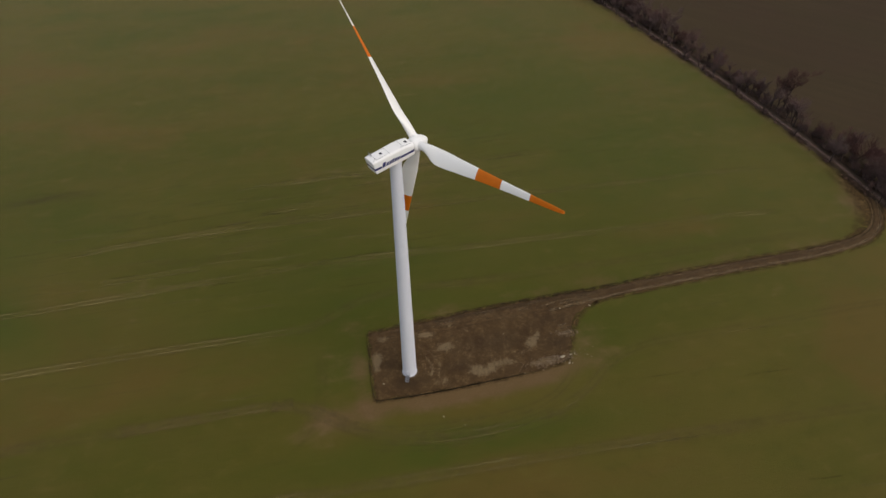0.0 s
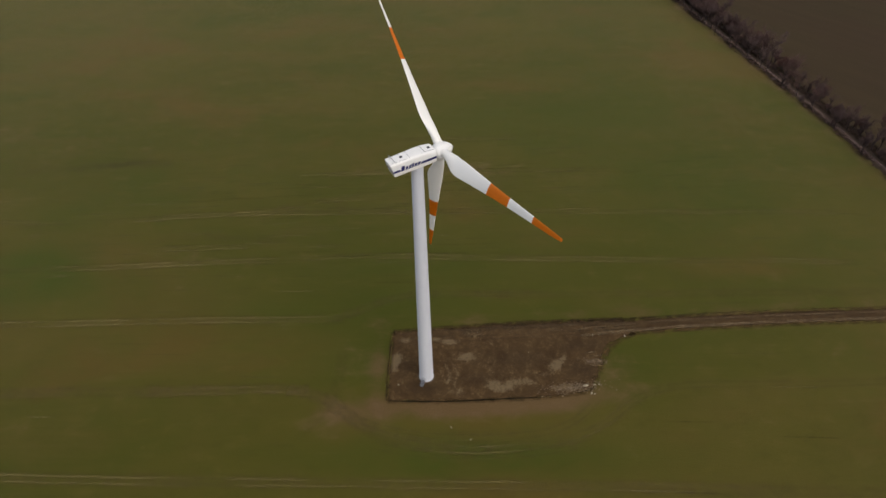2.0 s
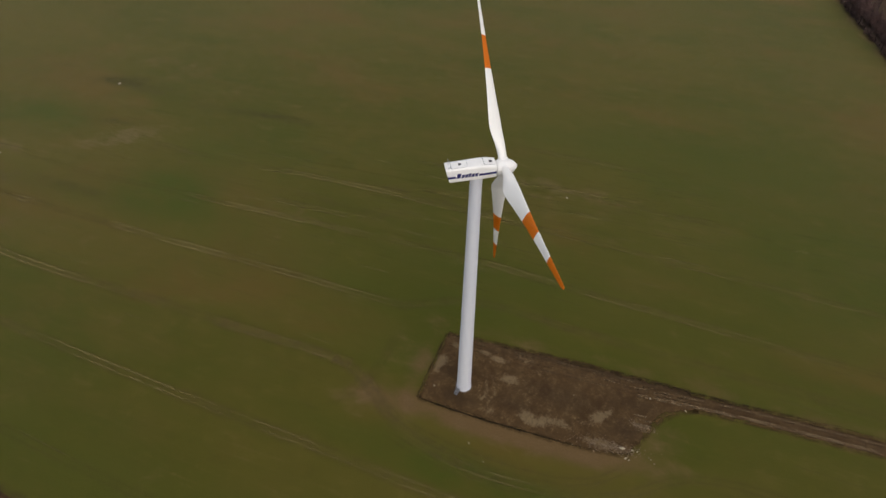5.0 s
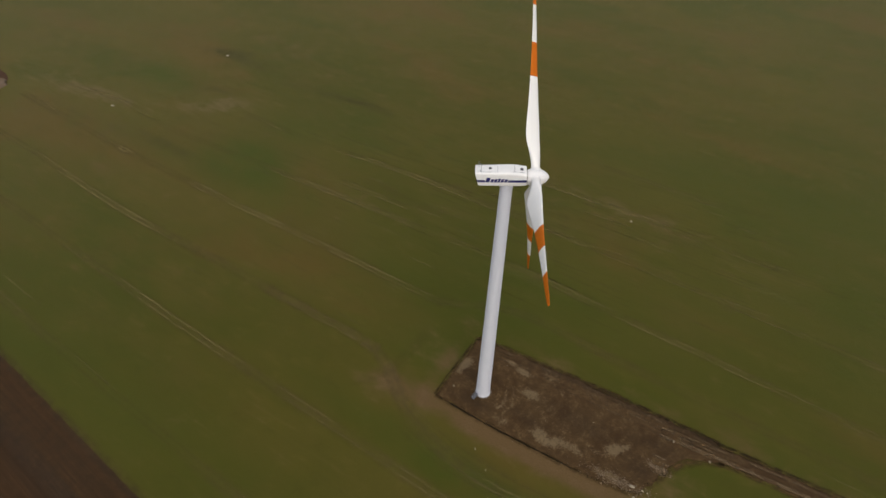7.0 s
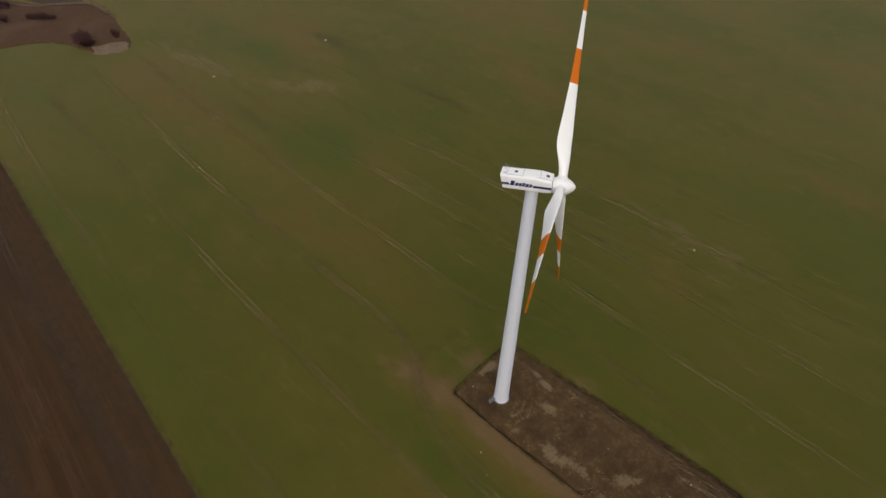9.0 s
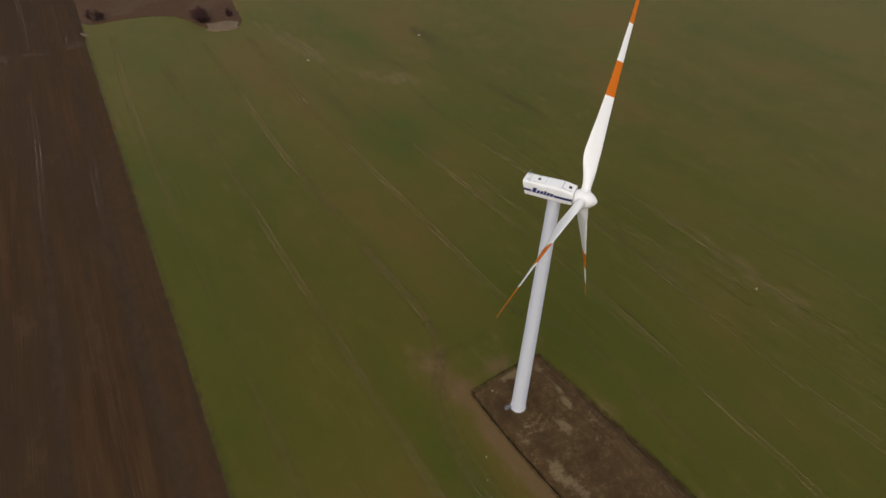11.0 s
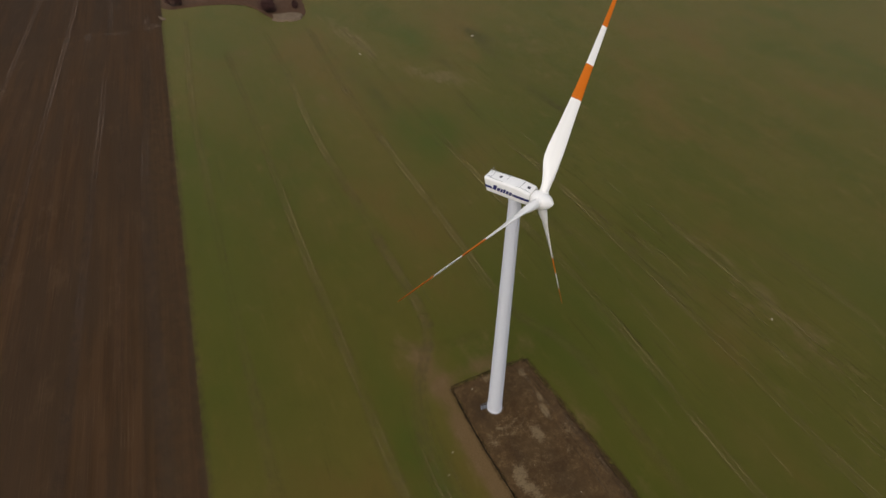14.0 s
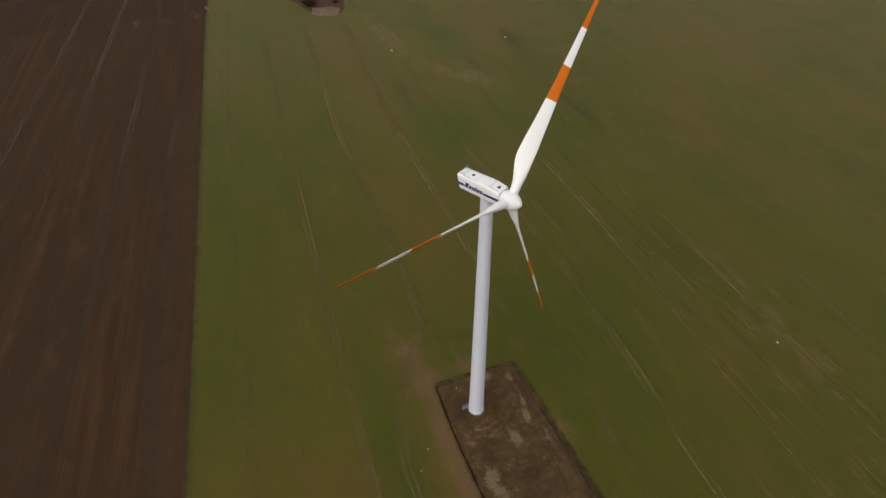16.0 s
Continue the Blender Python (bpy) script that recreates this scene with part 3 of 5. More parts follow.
def wheel_pair(points, profile, seed, z=0.012, soil=False):
    """One tramline as a thin sheet: two wheel marks with one shaded side painted dark, that come and go along a trodden
    band.
    profile: rows of the share of the way, the strength of the marks there and that of the band."""
    q, nrm, d = along(points, 0.8)
    share, marks, bands = zip(*profile)
    verts, tyre, rim, band = [], [], [], []
    for k, (p, m) in enumerate(zip(q, nrm)):
        u = d[k] / d[-1]
        own_s, own_b = float(np.interp(u, share, marks)), float(np.interp(u, share, bands))
        come = [own_s * min(1.1, max(0.30, 0.80 + 0.8 * wob(d[k] * 0.06, sd, 1, 3) + 0.5 * wob(d[k] * 0.25, sd, 1, 5))) for sd in (seed, seed + 1.7)]
        for c in TRAM_COLS:
            o = p + m * (c * (1 + 0.12 * wob(d[k] * 0.04, seed, 1, 9)) + 0.14 * wob(d[k] * 0.10, seed, 1, 6) + 0.07 * wob(d[k] * 0.9, seed + c, 1, 6))
            verts.append((o[0], o[1], z))
            own = come[c > 0]
            tyre.append(own * (1.0 if own_b < 1 else max(0.25, 1.0 - 1.5 * (own_b - 1))) if abs(c) == 0.62 else 0.0)
            # rim: the rut's shade as colour, on the same side of both marks
            rim.append((0.0 if own_b >= 0.7 else 0.22) * own if c in (-0.32, 0.95) else 0.0)
            band.append(own_b * (come[0] + come[1]) / 2 * (0.0 if abs(c) == 1.9 else 0.55 if abs(c) == 1.25 else 1.0) * (0.75 + 0.6 * wob(d[k] * 0.2, c, 1, 8)))
    n, w = len(q), len(TRAM_COLS)
    faces = [(k * w + c, (k + 1) * w + c, (k + 1) * w + c + 1, k * w + c + 1)[::-1] for k in range(n - 1) for c in range(w - 1)]
    ob = from_arrays("tramline", verts, faces, SOILTRAM if soil else TRAM)
    for name, values in (("tyre", tyre), ("rim", rim), ("band", band)):
        set_attr(ob, name, np.clip(values, 0, 1))
    return tagged(ob, "pale tractor wheel marks in dark ploughed soil" if soil else "pale worn tractor wheel marks along the crop rows", "wheel tracks", kind="structure")


def even(strength, broad):
    """A mark that keeps its strength but for its two ends."""
    return ((0, 0, broad), (0.1, strength, broad), (0.9, strength, broad), (1, 0, broad))


def tramline(seed, rows, z=0.012, soil=False):
    """A tramline from rows of metres along it, metres north of the tower, strength of the marks and of the band."""
    s0, s1 = rows[0][0], rows[-1][0]
    points = [tram_point(float(np.interp(x, [r[0] for r in rows], [r[1] for r in rows])), x) for x in np.linspace(s0, s1, 24)]
    return wheel_pair(points, [((x - s0) / (s1 - s0), a * (1.1 if x < -80 else 1.0), b) for x, _, a, b in rows], seed, z, soil)


def streaks(name, material, label, count, seed, half):
    """Many short scratches along the crop rows, joined into one sheet."""
    r = random.Random(seed)
    verts, faces, fade = [], [], []
    for _ in range(count):
        off = r.gauss(55, 17) if r.random() < 0.7 else r.uniform(-50, 140)
        s0 = r.gauss(-50, 40) if off > 25 and r.random() < 0.7 else r.uniform(-200, 120)
        if r.random() < 0.35:
            off, s0 = r.gauss(72, 9), r.gauss(0, 28)
        size = r.uniform(4, 20)
        a, b = np.array(tram_point(off, s0)), np.array(tram_point(off, s0 + size))
        if b[1] < plough_edge(b[0]) + 3 or a[1] < plough_edge(a[0]) + 3 or a[0] > 140 or (-22 < b[0] and a[0] < 62 and -24 < a[1] < 20):
            continue
        d = (b - a) / size
        m = np.array([-d[1], d[0]])
        n = max(4, int(size / 1.5))
        tone = r.uniform(0.16, 0.65)
        base = len(verts)
        bend = r.uniform(-0.4, 0.4)
        for k in range(n + 1):
            u = k / n
            c = a + d * size * u + m * (bend * math.sin(math.pi * u) + 0.1 * wob(u * 7, off, 1, 2))
            for side in (-1, 0, 1):
                p = c + m * side * half
                verts.append((p[0], p[1], 0.008))
                fade.append(0.0 if side else tone * math.sin(math.pi * u) ** 0.6)
        for k in range(n):
            for c in (0, 1):
                i = base + 3 * k + c
                faces.append((i, i + 3, i + 4, i + 1))
    ob = from_arrays(name, verts, faces, material)
    set_attr(ob, "fade", fade)
    return tagged(ob, label, "crop marks", kind="stuff")


make_ground()
field_sheet("ploughed_field", [(-1500, plough_edge(-1500)), (-600, plough_edge(-600)), (-240, plough_edge(-240)), (-120, plough_edge(-120)), (0, plough_edge(0)), (125, plough_edge(125))],
            (-600, -1173), 0.06, PLOUGH, "dark brown ploughed field with lengthwise furrows", 0.8, 0.12)
field_sheet("harrowed_field", [(-233.6, 55.6), (-233, 48), (-238, 39), (-247, 27), (-256, 8), (-275, -30), (-330, -130)], (-1300, 690), 0.08, HARROW,
            "dark harrowed soil beyond the headland of the ploughed field", 0.8, 1.2)
field_sheet("fallow_field", [(x + 1.6, y) for x, y in LANE_SOUTH + LANE] + [(500, 1200), (900, 3000)], (3500, -400), 0.05, FAR, "dull brown fallow field behind the hedge", 2.0, 1.0)
make_pad()
track = ribbon("access_track", ROAD, 1.7, 0.05, MUD, "rutted brown dirt access track across the crop field", 0.6, 9,
               lambda s: -0.045 if abs(s) == 1 else (0.05 if abs(s) < 0.2 else (-0.02 if 0.3 < abs(s) < 0.7 else 0.03)), 0.35, None, 2.0, "dirt track")
set_attr(track, "wet", np.full(len(track.data.vertices), 0.3))
ribbon("lane_verge", [(x + 0.4, y) for x, y in LANE_SOUTH + LANE + [(500, 1200)]], 2.3, 0.045, VERGE, "dull trampled verge of the dirt lane", 1.0, 5, lambda s: -0.04 if abs(s) == 1 else 0.0, 0.9, None, 8.0, "verge")
ribbon("field_lane", LANE_SOUTH + LANE + [(500, 1200)], 0.7, 0.085, MUD, "narrow brown dirt lane along the hedge", 1.0, 5, lambda s: -0.05 if abs(s) == 1 else 0.0, 0.7, None, 6.0, "dirt lane")

# tramlines of the crop, two wheel marks each, about twenty apart; those that meet the pad swing round it
tramline(12, ((-236, -45, 0.5, 0.9), (-200, -48, 0.7, 0.9), (-160, -50, 0.6, 0.9), (-150, -50, 0.5, 0.9), (-120, -49.7, 0.4, 0.9), (-98, -49.5, 0.35, 0.9), (-85, -49.3, 0.15, 0.8), (-45, -48.3, 0.15, 1.0), (-20, -47.6, 0.4, 1.5), (20, -46.5, 0.3, 1.5), (60, -46, 0.0, 1.5)))
tramline(26, ((-200, -29, 0.0, 1.2), (-190, -28.9, 0.55, 1.2), (-165, -28, 0.5, 1.2), (-138, -27.3, 0.25, 1.2), (-100, -27, 0.4, 0.9), (-85, -26.8, 0.6, 0.9), (-60, -26.5, 0.5, 1.0), (-45, -26, 0.5, 1.25), (-20, -25.3, 0.5, 1.2),
              (10, -24.6, 0.6, 1.1), (33, -24, 0.55, 1.2), (60, -23.6, 0.45, 1.4), (120, -23, 0.0, 1.4)))
tramline(44, ((-212, -5.7, 0.0, 0.8), (-200, -5.7, 0.55, 0.8), (-165, -5.6, 0.4, 0.8), (-150, -6.5, 1.0, 0.5), (-118, -7.7, 1.0, 0.6), (-100, -6.8, 0.6, 1.2), (-82, -5.6, 0.55, 1.5), (-70, -5.3, 0.3, 1.5), (-58, -5.2, 0.6, 1.5),
              (-44, -4.3, 0.65, 1.35), (-30, -4, 0.65, 1.35), (-26, -3.8, 0.4, 1.5)))
tramline(53, ((-206, 16.6, 0.0, 0.8), (-200, 16.6, 0.55, 1.0), (-185, 15.8, 0.5, 1.0), (-172, 15.3, 0.15, 1.0), (-147, 14.2, 0.3, 1.0), (-143, 14, 1.0, 0.9), (-136, 14.3, 0.2, 1.0), (-112, 14.6, 0.35, 1.4), (-102, 14.7, 0.9, 0.6),
              (-60, 16, 0.95, 0.6), (-50, 16.2, 0.55, 1.0), (-28, 16.4, 0.7, 0.8), (-19, 16.6, 0.0, 1.0)))
tramline(61, ((-196, 33.8, 0.6, 0.5), (-170, 36.5, 0.6, 0.4), (-160, 36, 0.15, 0.5), (-140, 33, 0.12, 0.5), (-100, 35.6, 0.3, 0.6), (-86, 35.6, 0.9, 0.4), (-66, 36.7, 0.9, 0.5), (-50, 37.3, 0.5, 0.6), (-32, 38, 0.6, 0.4), (-20, 38.7, 0.35, 0.6),
              (0, 38, 0.65, 0.7), (12, 37, 0.7, 0.7), (40, 36, 0.65, 0.7), (75, 34.6, 0.45, 0.6), (85, 34.5, 0.2, 0.6), (90, 34.7, 0.6, 0.4), (109, 33.5, 0.6, 0.4), (116, 33.3, 0.0, 0.4)))
tramline(71, ((-130, 57, 0.0, 0.4), (-120, 57, 0.5, 0.4), (-108, 56, 0.5, 0.4), (-100, 56, 0.15, 0.4), (-82, 56.5, 0.3, 0.4), (-77, 57.2, 0.9, 0.5), (-45, 58, 0.9, 0.5), (-30, 57, 0.7, 0.6), (-12, 57, 0.55, 0.6), (15, 56, 0.45, 0.5),
              (55, 54, 0.5, 0.4), (119, 51.5, 0.55, 0.4), (126, 51, 0.0, 0.4)))
tramline(75, ((-40, 76, 0.0, 0.4), (-28, 76, 0.7, 0.4), (-13, 76, 0.8, 0.5), (13, 75.5, 0.8, 0.5), (20, 75, 0.3, 0.4), (37, 73.7, 0.5, 0.5), (52, 73, 0.5, 0.4), (62, 73, 0.0, 0.4)))
tramline(94, ((-14, 94, 0.0, 0.4), (-7, 93.8, 0.6, 0.4), (22, 92.5, 0.6, 0.4), (30, 93, 0.3, 0.4), (48, 95, 0.0, 0.4)))
tramline(24, ((12, 24, 0.0, 1.4), (20, 24, 0.25, 1.4), (110, 24, 0.2, 1.4), (125, 24, 0.0, 1.4)))
wheel_pair([(-29.5, 8.8), (-25.6, 6.6), (-21.8, 3.2), (-19.9, -0.8), (-18.0, -5.0), (-14.2, -9.6), (-9.6, -13.4), (-2, -18.6), (8, -22.6), (18.5, -25.6), (28, -26.5), (34, -24.8), (39.5, -23.2), (47.4, -23.5), (56.9, -26.8), (66.7, -31.3), (84.2, -38.6), (99.6, -44.3), (135, -60)],
           ((0, 0.55, 1.6), (0.05, 0.5, 1.6), (0.12, 0.42, 1.6), (0.2, 0.35, 1.2), (0.3, 0.5, 0.8), (0.45, 0.18, 1.1), (0.6, 0.22, 0.9), (0.8, 0.25, 0.7), (1, 0.0, 0.6)), 43, 0.015)
wheel_pair([(-15, 24.2), (-11, 23.6), (-7.2, 24.4), (-3.5, 24.9), (3.5, 24.6), (11, 22.4), (20.5, 17.8), (29, 14.2)], even(0.36, 1.25), 64, 0.021)
wheel_pair([(-21.4, 2.2), (-19.0, -2.6), (-15.9, -6.2), (-8.4, -12.0), (0.9, -16.8), (11, -20.9), (19.9, -23.3), (26, -22.9), (33, -19.6)], even(0.24, 0.9), 65, 0.018)
wheel_pair([(-17.8, -10.0), (-14.6, -12.7), (-5.8, -18.1), (2.2, -21.6), (8.7, -24.2), (17.3, -26.9), (26, -28.4)], even(0.2, 0.9), 66, 0.019)
wheel_pair([(-30, -3), (-25, -1), (-21, 2.5), (-17, 9), (-14.5, 16)], even(0.14, 1.5), 67, 0.024)
wheel_pair([tram_point(42.6, -76), tram_point(43, -62), tram_point(43.4, -48)], even(0.7, 0.3), 81)
wheel_pair([tram_point(63, -34), tram_point(63.5, -20), tram_point(63, -6)], even(0.5, 0.3), 83)
streaks("dry_crop_streaks", TYRE, "short pale dry scratches along the crop rows", 210, 31, 0.22)
streaks("dark_crop_streaks", DARKRUT, "short dark thin scratches along the crop rows", 140, 32, 0.24)


# crumbled margins that blend the earth into the crop
ribbon("crumbled_edge", NEAR_EDGE[4:], 1.3, 0.03, CRUMB, "crumbled brown soil at the rim of the earth pad", 0.5, 5, None, 0.5, lambda u: 0.9, 141.0, "soil edge")
ribbon("crumbled_edge", NEAR_EDGE[:5], 0.8, 0.03, CRUMB, "crumbled brown soil at the rim of the earth pad", 0.5, 5, None, 0.4, lambda u: 0.8, 143.0, "soil edge")
ribbon("crumbled_edge", FAR_EDGE, 1.0, 0.03, CRUMB, "crumbled brown soil at the rim of the earth pad", 0.5, 5, None, 0.4, lambda u: 0.8, 145.0, "soil edge")
ribbon("crumbled_edge", [NEAR_EDGE[0], (-6.6, 6.0), FAR_EDGE[0]], 0.8, 0.03, CRUMB, "crumbled brown soil at the rim of the earth pad", 0.5, 5, None, 0.4, lambda u: 0.8, 147.0, "soil edge")
for side in (-1.9, 1.9):
    q_, n_, _ = along(ROAD, 1.0)
    ribbon("crumbled_edge", [tuple(p + m * side) for p, m in zip(q_, n_)], 0.9, 0.03, CRUMB, "crumbled brown soil beside the dirt track", 0.7, 5, None, 0.4, lambda u: 0.85, 150 + side, "soil edge")
ribbon("crumbled_edge", [(x, plough_edge(x)) for x in (-600, -400, -240, -120, 0, 125)], 1.6, 0.07, FRINGE, "crumbled earth at the edge of the ploughed field", 1.0, 5, None, 0.3, lambda u: 0.75, 155.0, "soil edge")

ribbon("worked_strip", [(x - 2.4, plough_edge(x) - 4.6) for x in (-215, -120, -60, 0, 125)], 5.6, 0.066, FRINGE, "paler crumbly strip of soil inside the ploughed field", 1.0, 7, None, 0.9, lambda u: 0.75 * min(1.0, 6 * u), 157.0, "soil strip")

# short pale scrapes where the pad meets the crop
for k, (x, y) in enumerate(((37.2, -9.2), (37.6, -10.4), (37.2, -11.6), (36.4, -12.7))):
    ribbon("scrape", [(x - 1.5, y + 0.5), (x, y), (x + 1.6, y - 0.5)], 0.26, 0.17, RUT, "short pale scrape in the soil", 0.4, 3, None, 0.15, lambda u: min(1, 4 * u, 4 * (1 - u)), 160 + k, "scrape")

# marks in the ploughed field
tramline(301, ((-300, -111, 0.6, 0.7), (-270, -109.5, 1.0, 0.6), (-184, -109.5, 1.0, 0.7), (-165, -109.7, 0.5, 1.2), (-80, -110, 0.5, 1.5), (-20, -110, 0.4, 1.5), (20, -110, 0.0, 1.5)), 0.095, True)
tramline(303, ((-300, -90, 0.7, 0.7), (-255, -87, 0.8, 0.7), (-235, -87, 0.2, 0.8), (-200, -87, 0.25, 0.8), (-165, -86.5, 1.0, 0.8), (-150, -86.8, 0.9, 0.9), (-120, -87, 0.5, 1.4), (-57, -87.2, 0.6, 1.5), (10, -88, 0.0, 1.5)), 0.095, True)
tramline(305, ((-300, -133.5, 0.6, 0.8), (-277, -133, 0.8, 0.8), (-138, -132, 0.7, 0.9), (-60, -131, 0.0, 1.2)), 0.095, True)
tramline(307, ((-247, -98.5, 0.0, 0.7), (-240, -98, 0.9, 0.7), (-225, -98, 0.5, 0.7), (-205, -98, 0.0, 0.7)), 0.095, True)
tramline(309, ((-252, -66, 0.4, 0.7), (-242, -66.5, 0.8, 0.7), (-230, -67, 0.15, 0.7), (-150, -69, 0.2, 0.7), (-145, -69.5, 0.7, 0.7), (-125, -70, 0.6, 0.8), (-99, -70.3, 0.35, 1.3), (-35, -67.8, 0.4, 1.5), (10, -67, 0.0, 1.5)), 0.095, True)
tramline(311, ((-215, -76, 0.0, 1.2), (-200, -76.5, 0.35, 1.2), (-150, -77.5, 0.3, 1.2), (-60, -77, 0.3, 1.5), (-10, -76, 0.0, 1.5)), 0.095, True)
tramline(313, ((-220, -121, 0.0, 1.2), (-190, -121, 0.35, 1.2), (-90, -121, 0.35, 1.5), (-40, -121, 0.0, 1.5)), 0.095, True)
ribbon("headland", [(-234.0, 54.5), (-232, 47), (-237, 39), (-245, 29), (-250, 18), (-256, 5)], 3.2, 0.10, HEADLAND, "pale disturbed soil on the headland of the ploughed field", 0.6, 5, None, 0.9, lambda u: (0.6 - 0.45 * u) * max(0.0, 0.5 + 1.8 * wob(u * 9, 2.2, 1, 3)), 315.0, "headland")

# ruts on the access track, the lane and the pad
q_, n_, _ = along(ROAD, 1.0)
for side, w, st in ((0.42, 0.2, 0.5), (-0.4, 0.2, 0.5), (1.40, 0.30, 0.5), (-1.55, 0.18, 0.3)):
    ribbon("wet_rut", [tuple(p + m * side) for p, m in zip(q_, n_)], w, 0.082, WETSHADE, "dark wet groove in the dirt track", 0.7, 3, None, 0.14, lambda u, st=st: st * (0.75 + 0.8 * wob(u * 14, st, 1, 3)), side * 9, "rut")
for side, w, st in ((-0.85, 0.2, 1.0), (0.85, 0.18, 0.9), (0.02, 0.17, 0.9), (-1.3, 0.26, 0.8)):
    ribbon("mud_rut", [tuple(p + m * side) for p, m in zip(q_, n_)], w, 0.085, RUT, "pale dry wheel rut in the dirt track", 0.7, 3, None, 0.12, lambda u, st=st: st, side * 7, "rut")
q_, n_, _ = along(LANE, 1.0)
for side, z in ((-0.30, 0.125), (0.32, 0.131)):
    ribbon("mud_rut", [tuple(p + m * side) for p, m in zip(q_, n_)], 0.5, z, LANEDIRT, "pale dry wheel rut in the lane", 1.0, 3, None, 0.2, lambda u: 0.9, side * 5, "rut")
ribbon("junction", [(124, -33.2), (133, -31.8), (141, -27.5), (147.5, -19), (150.5, -8)], 4.2, 0.05, CRUMB, "bare trodden soil where the dirt track meets the lane", 0.7, 7, None, 0.8, lambda u: min(1.0, 4 * u, 4 * (1 - u)), 331.0, "bare soil")
far_q, far_n, _ = along(FAR_EDGE, 1.0)
for k, side in enumerate((-1.2, -2.0, -2.7, -3.4, -4.3)):
    ribbon("mud_rut", [tuple(p + m * side) for p, m in zip(far_q, far_n)][1:], 0.19, 0.16, RUT, "pale dry wheel rut on the earth pad", 0.6, 3, None, 0.12, lambda u, k=k: (0.7, 0.6, 0.85, 0.6, 0.4)[k] * min(1.0, max(0.12, 0.62 + 1.6 * wob(u * 11, k * 3.1, 1, 2) + 1.0 * wob(u * 30, k * 3.1, 1, 4))), 80 + k, "rut")
for k, side in enumerate((-0.7, -1.6, -2.35, -3.1)):
    ribbon("wet_rut", [tuple(p + m * side) for p, m in zip(far_q, far_n)][4:], 0.24, 0.15, WETSHADE, "dark damp groove between the ruts on the earth pad", 0.6, 3, None, 0.12, lambda u, k=k: 0.6 * min(1.0, max(0.1, 0.5 + 1.8 * wob(u * 9, k * 2.3 + 5, 1, 2))), 90 + k, "rut")
# dark strips painted where the low step at the edge is in shade
ribbon("soil_edge", [(-10.4, -2.6), (-9.3, 1.0), (-6.4, 7.0), (-3.0, 14.2)], 0.22, 0.16, WETSHADE, "dark crumbled soil edge of the earth pad, its shade painted in", 0.3, 3, None, 0.22, lambda u: 0.45, 13.0, "soil edge")
ribbon("soil_edge", [(-10.3, -2.5), (-3.2, -5.85), (4.9, -9.15), (13.1, -12.1), (18.5, -14.2), (23.5, -16.0)], 0.24, 0.17, CUTSHADE, "dark crumbled soil edge of the earth pad, its shade painted in", 0.3, 3, None, 0.22, lambda u: min(1, 12 * u, 3.5 * (1 - u)), 9.0, "soil edge")
ribbon("soil_edge", FAR_EDGE + [(60, -7.6), (75, -12.3), (91, -18.0), (107, -24.2)], 0.55, 0.12, WETSHADE, "dark crumbled soil edge of the dirt track, its shade painted in", 0.5, 5, None, 0.35, lambda u: 0.04 + 0.45 * min(1, 1.8 * u) * (1 if u < 0.5 else max(0.0, 1 - 4 * (u - 0.5))), 29.0, "soil edge")


# ---------- wind turbine ----------
HUB_Z, YAW, NOD = 59.75, 5.4, 4.0
turbine = tagged(new("wind_turbine"), "white three-bladed wind turbine with orange-banded blades on a bare pad", "wind turbine")


def circle(r, z, n=48):
    return [(r * math.cos(2 * math.pi * i / n), r * math.sin(2 * math.pi * i / n), z) for i in range(n)]


def tower_r(z):
    return 1.56 + (0.98 - 1.56) * z / 58.3


def make_tower():
    bm = bmesh.new()
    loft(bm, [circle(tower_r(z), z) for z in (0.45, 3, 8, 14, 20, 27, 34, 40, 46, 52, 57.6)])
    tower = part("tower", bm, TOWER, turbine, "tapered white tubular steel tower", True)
    tower.data.set_sharp_from_angle(angle=radians(50))
    for z in (19.5, 39.5):
        bm = bmesh.new()
        loft(bm, [circle(tower_r(z) + d, z + h) for d, h in ((0.0, -0.05), (0.012, -0.04), (0.012, 0.04), (0.0, 0.05))], cap0=False, cap1=False)
        part("section_joint", bm, TOWER, tower)
    bm = bmesh.new()
    loft(bm, [circle(1.64, 0.0), circle(1.64, 0.22), circle(1.62, 0.26), circle(1.60, 0.30), circle(1.60, 0.46), circle(1.57, 0.50)])
    part("base_flange", bm, TOWER, tower, "white flange ring at the tower foot", True)
    bm = bmesh.new()
    loft(bm, [circle(1.9, 0.0), circle(1.9, 0.12), circle(1.84, 0.16), circle(1.65, 0.17)])
    part("foundation_ring", bm, CONCRETE, tower, "grey concrete foundation ring", False)
    bm = bmesh.new()
    loft(bm, [circle(0.98, 57.5), circle(1.02, 57.6), circle(1.02, 58.55), circle(0.9, 58.7)])
    part("yaw_ring", bm, TOWER, tower, "white yaw bearing collar under the nacelle", True)
    # the door looks the way the stairs run
    m = pose(0, 0, 0, 0, 0, STAIR_TURN)
    bm = bmesh.new()
    outline = [(-0.32, 0), (0.32, 0), (0.32, 1.22), (0.24, 1.40), (0.09, 1.48), (-0.09, 1.48), (-0.24, 1.40), (-0.32, 1.22)]
    loft(bm, [[m @ Vector((x0, y, 0.80 + z)) for y, z in outline] for x0 in (1.42, 1.60)])
    door = part("door", bm, TOWER, turbine, "white steel entrance door with rounded top")
    bm = bmesh.new()
    box(bm, 1.60, 1.63, 0.20, 0.24, 1.48, 1.62, 0.006, m)
    part("handle", bm, DARK, door)


STAIR_TURN = -134.0


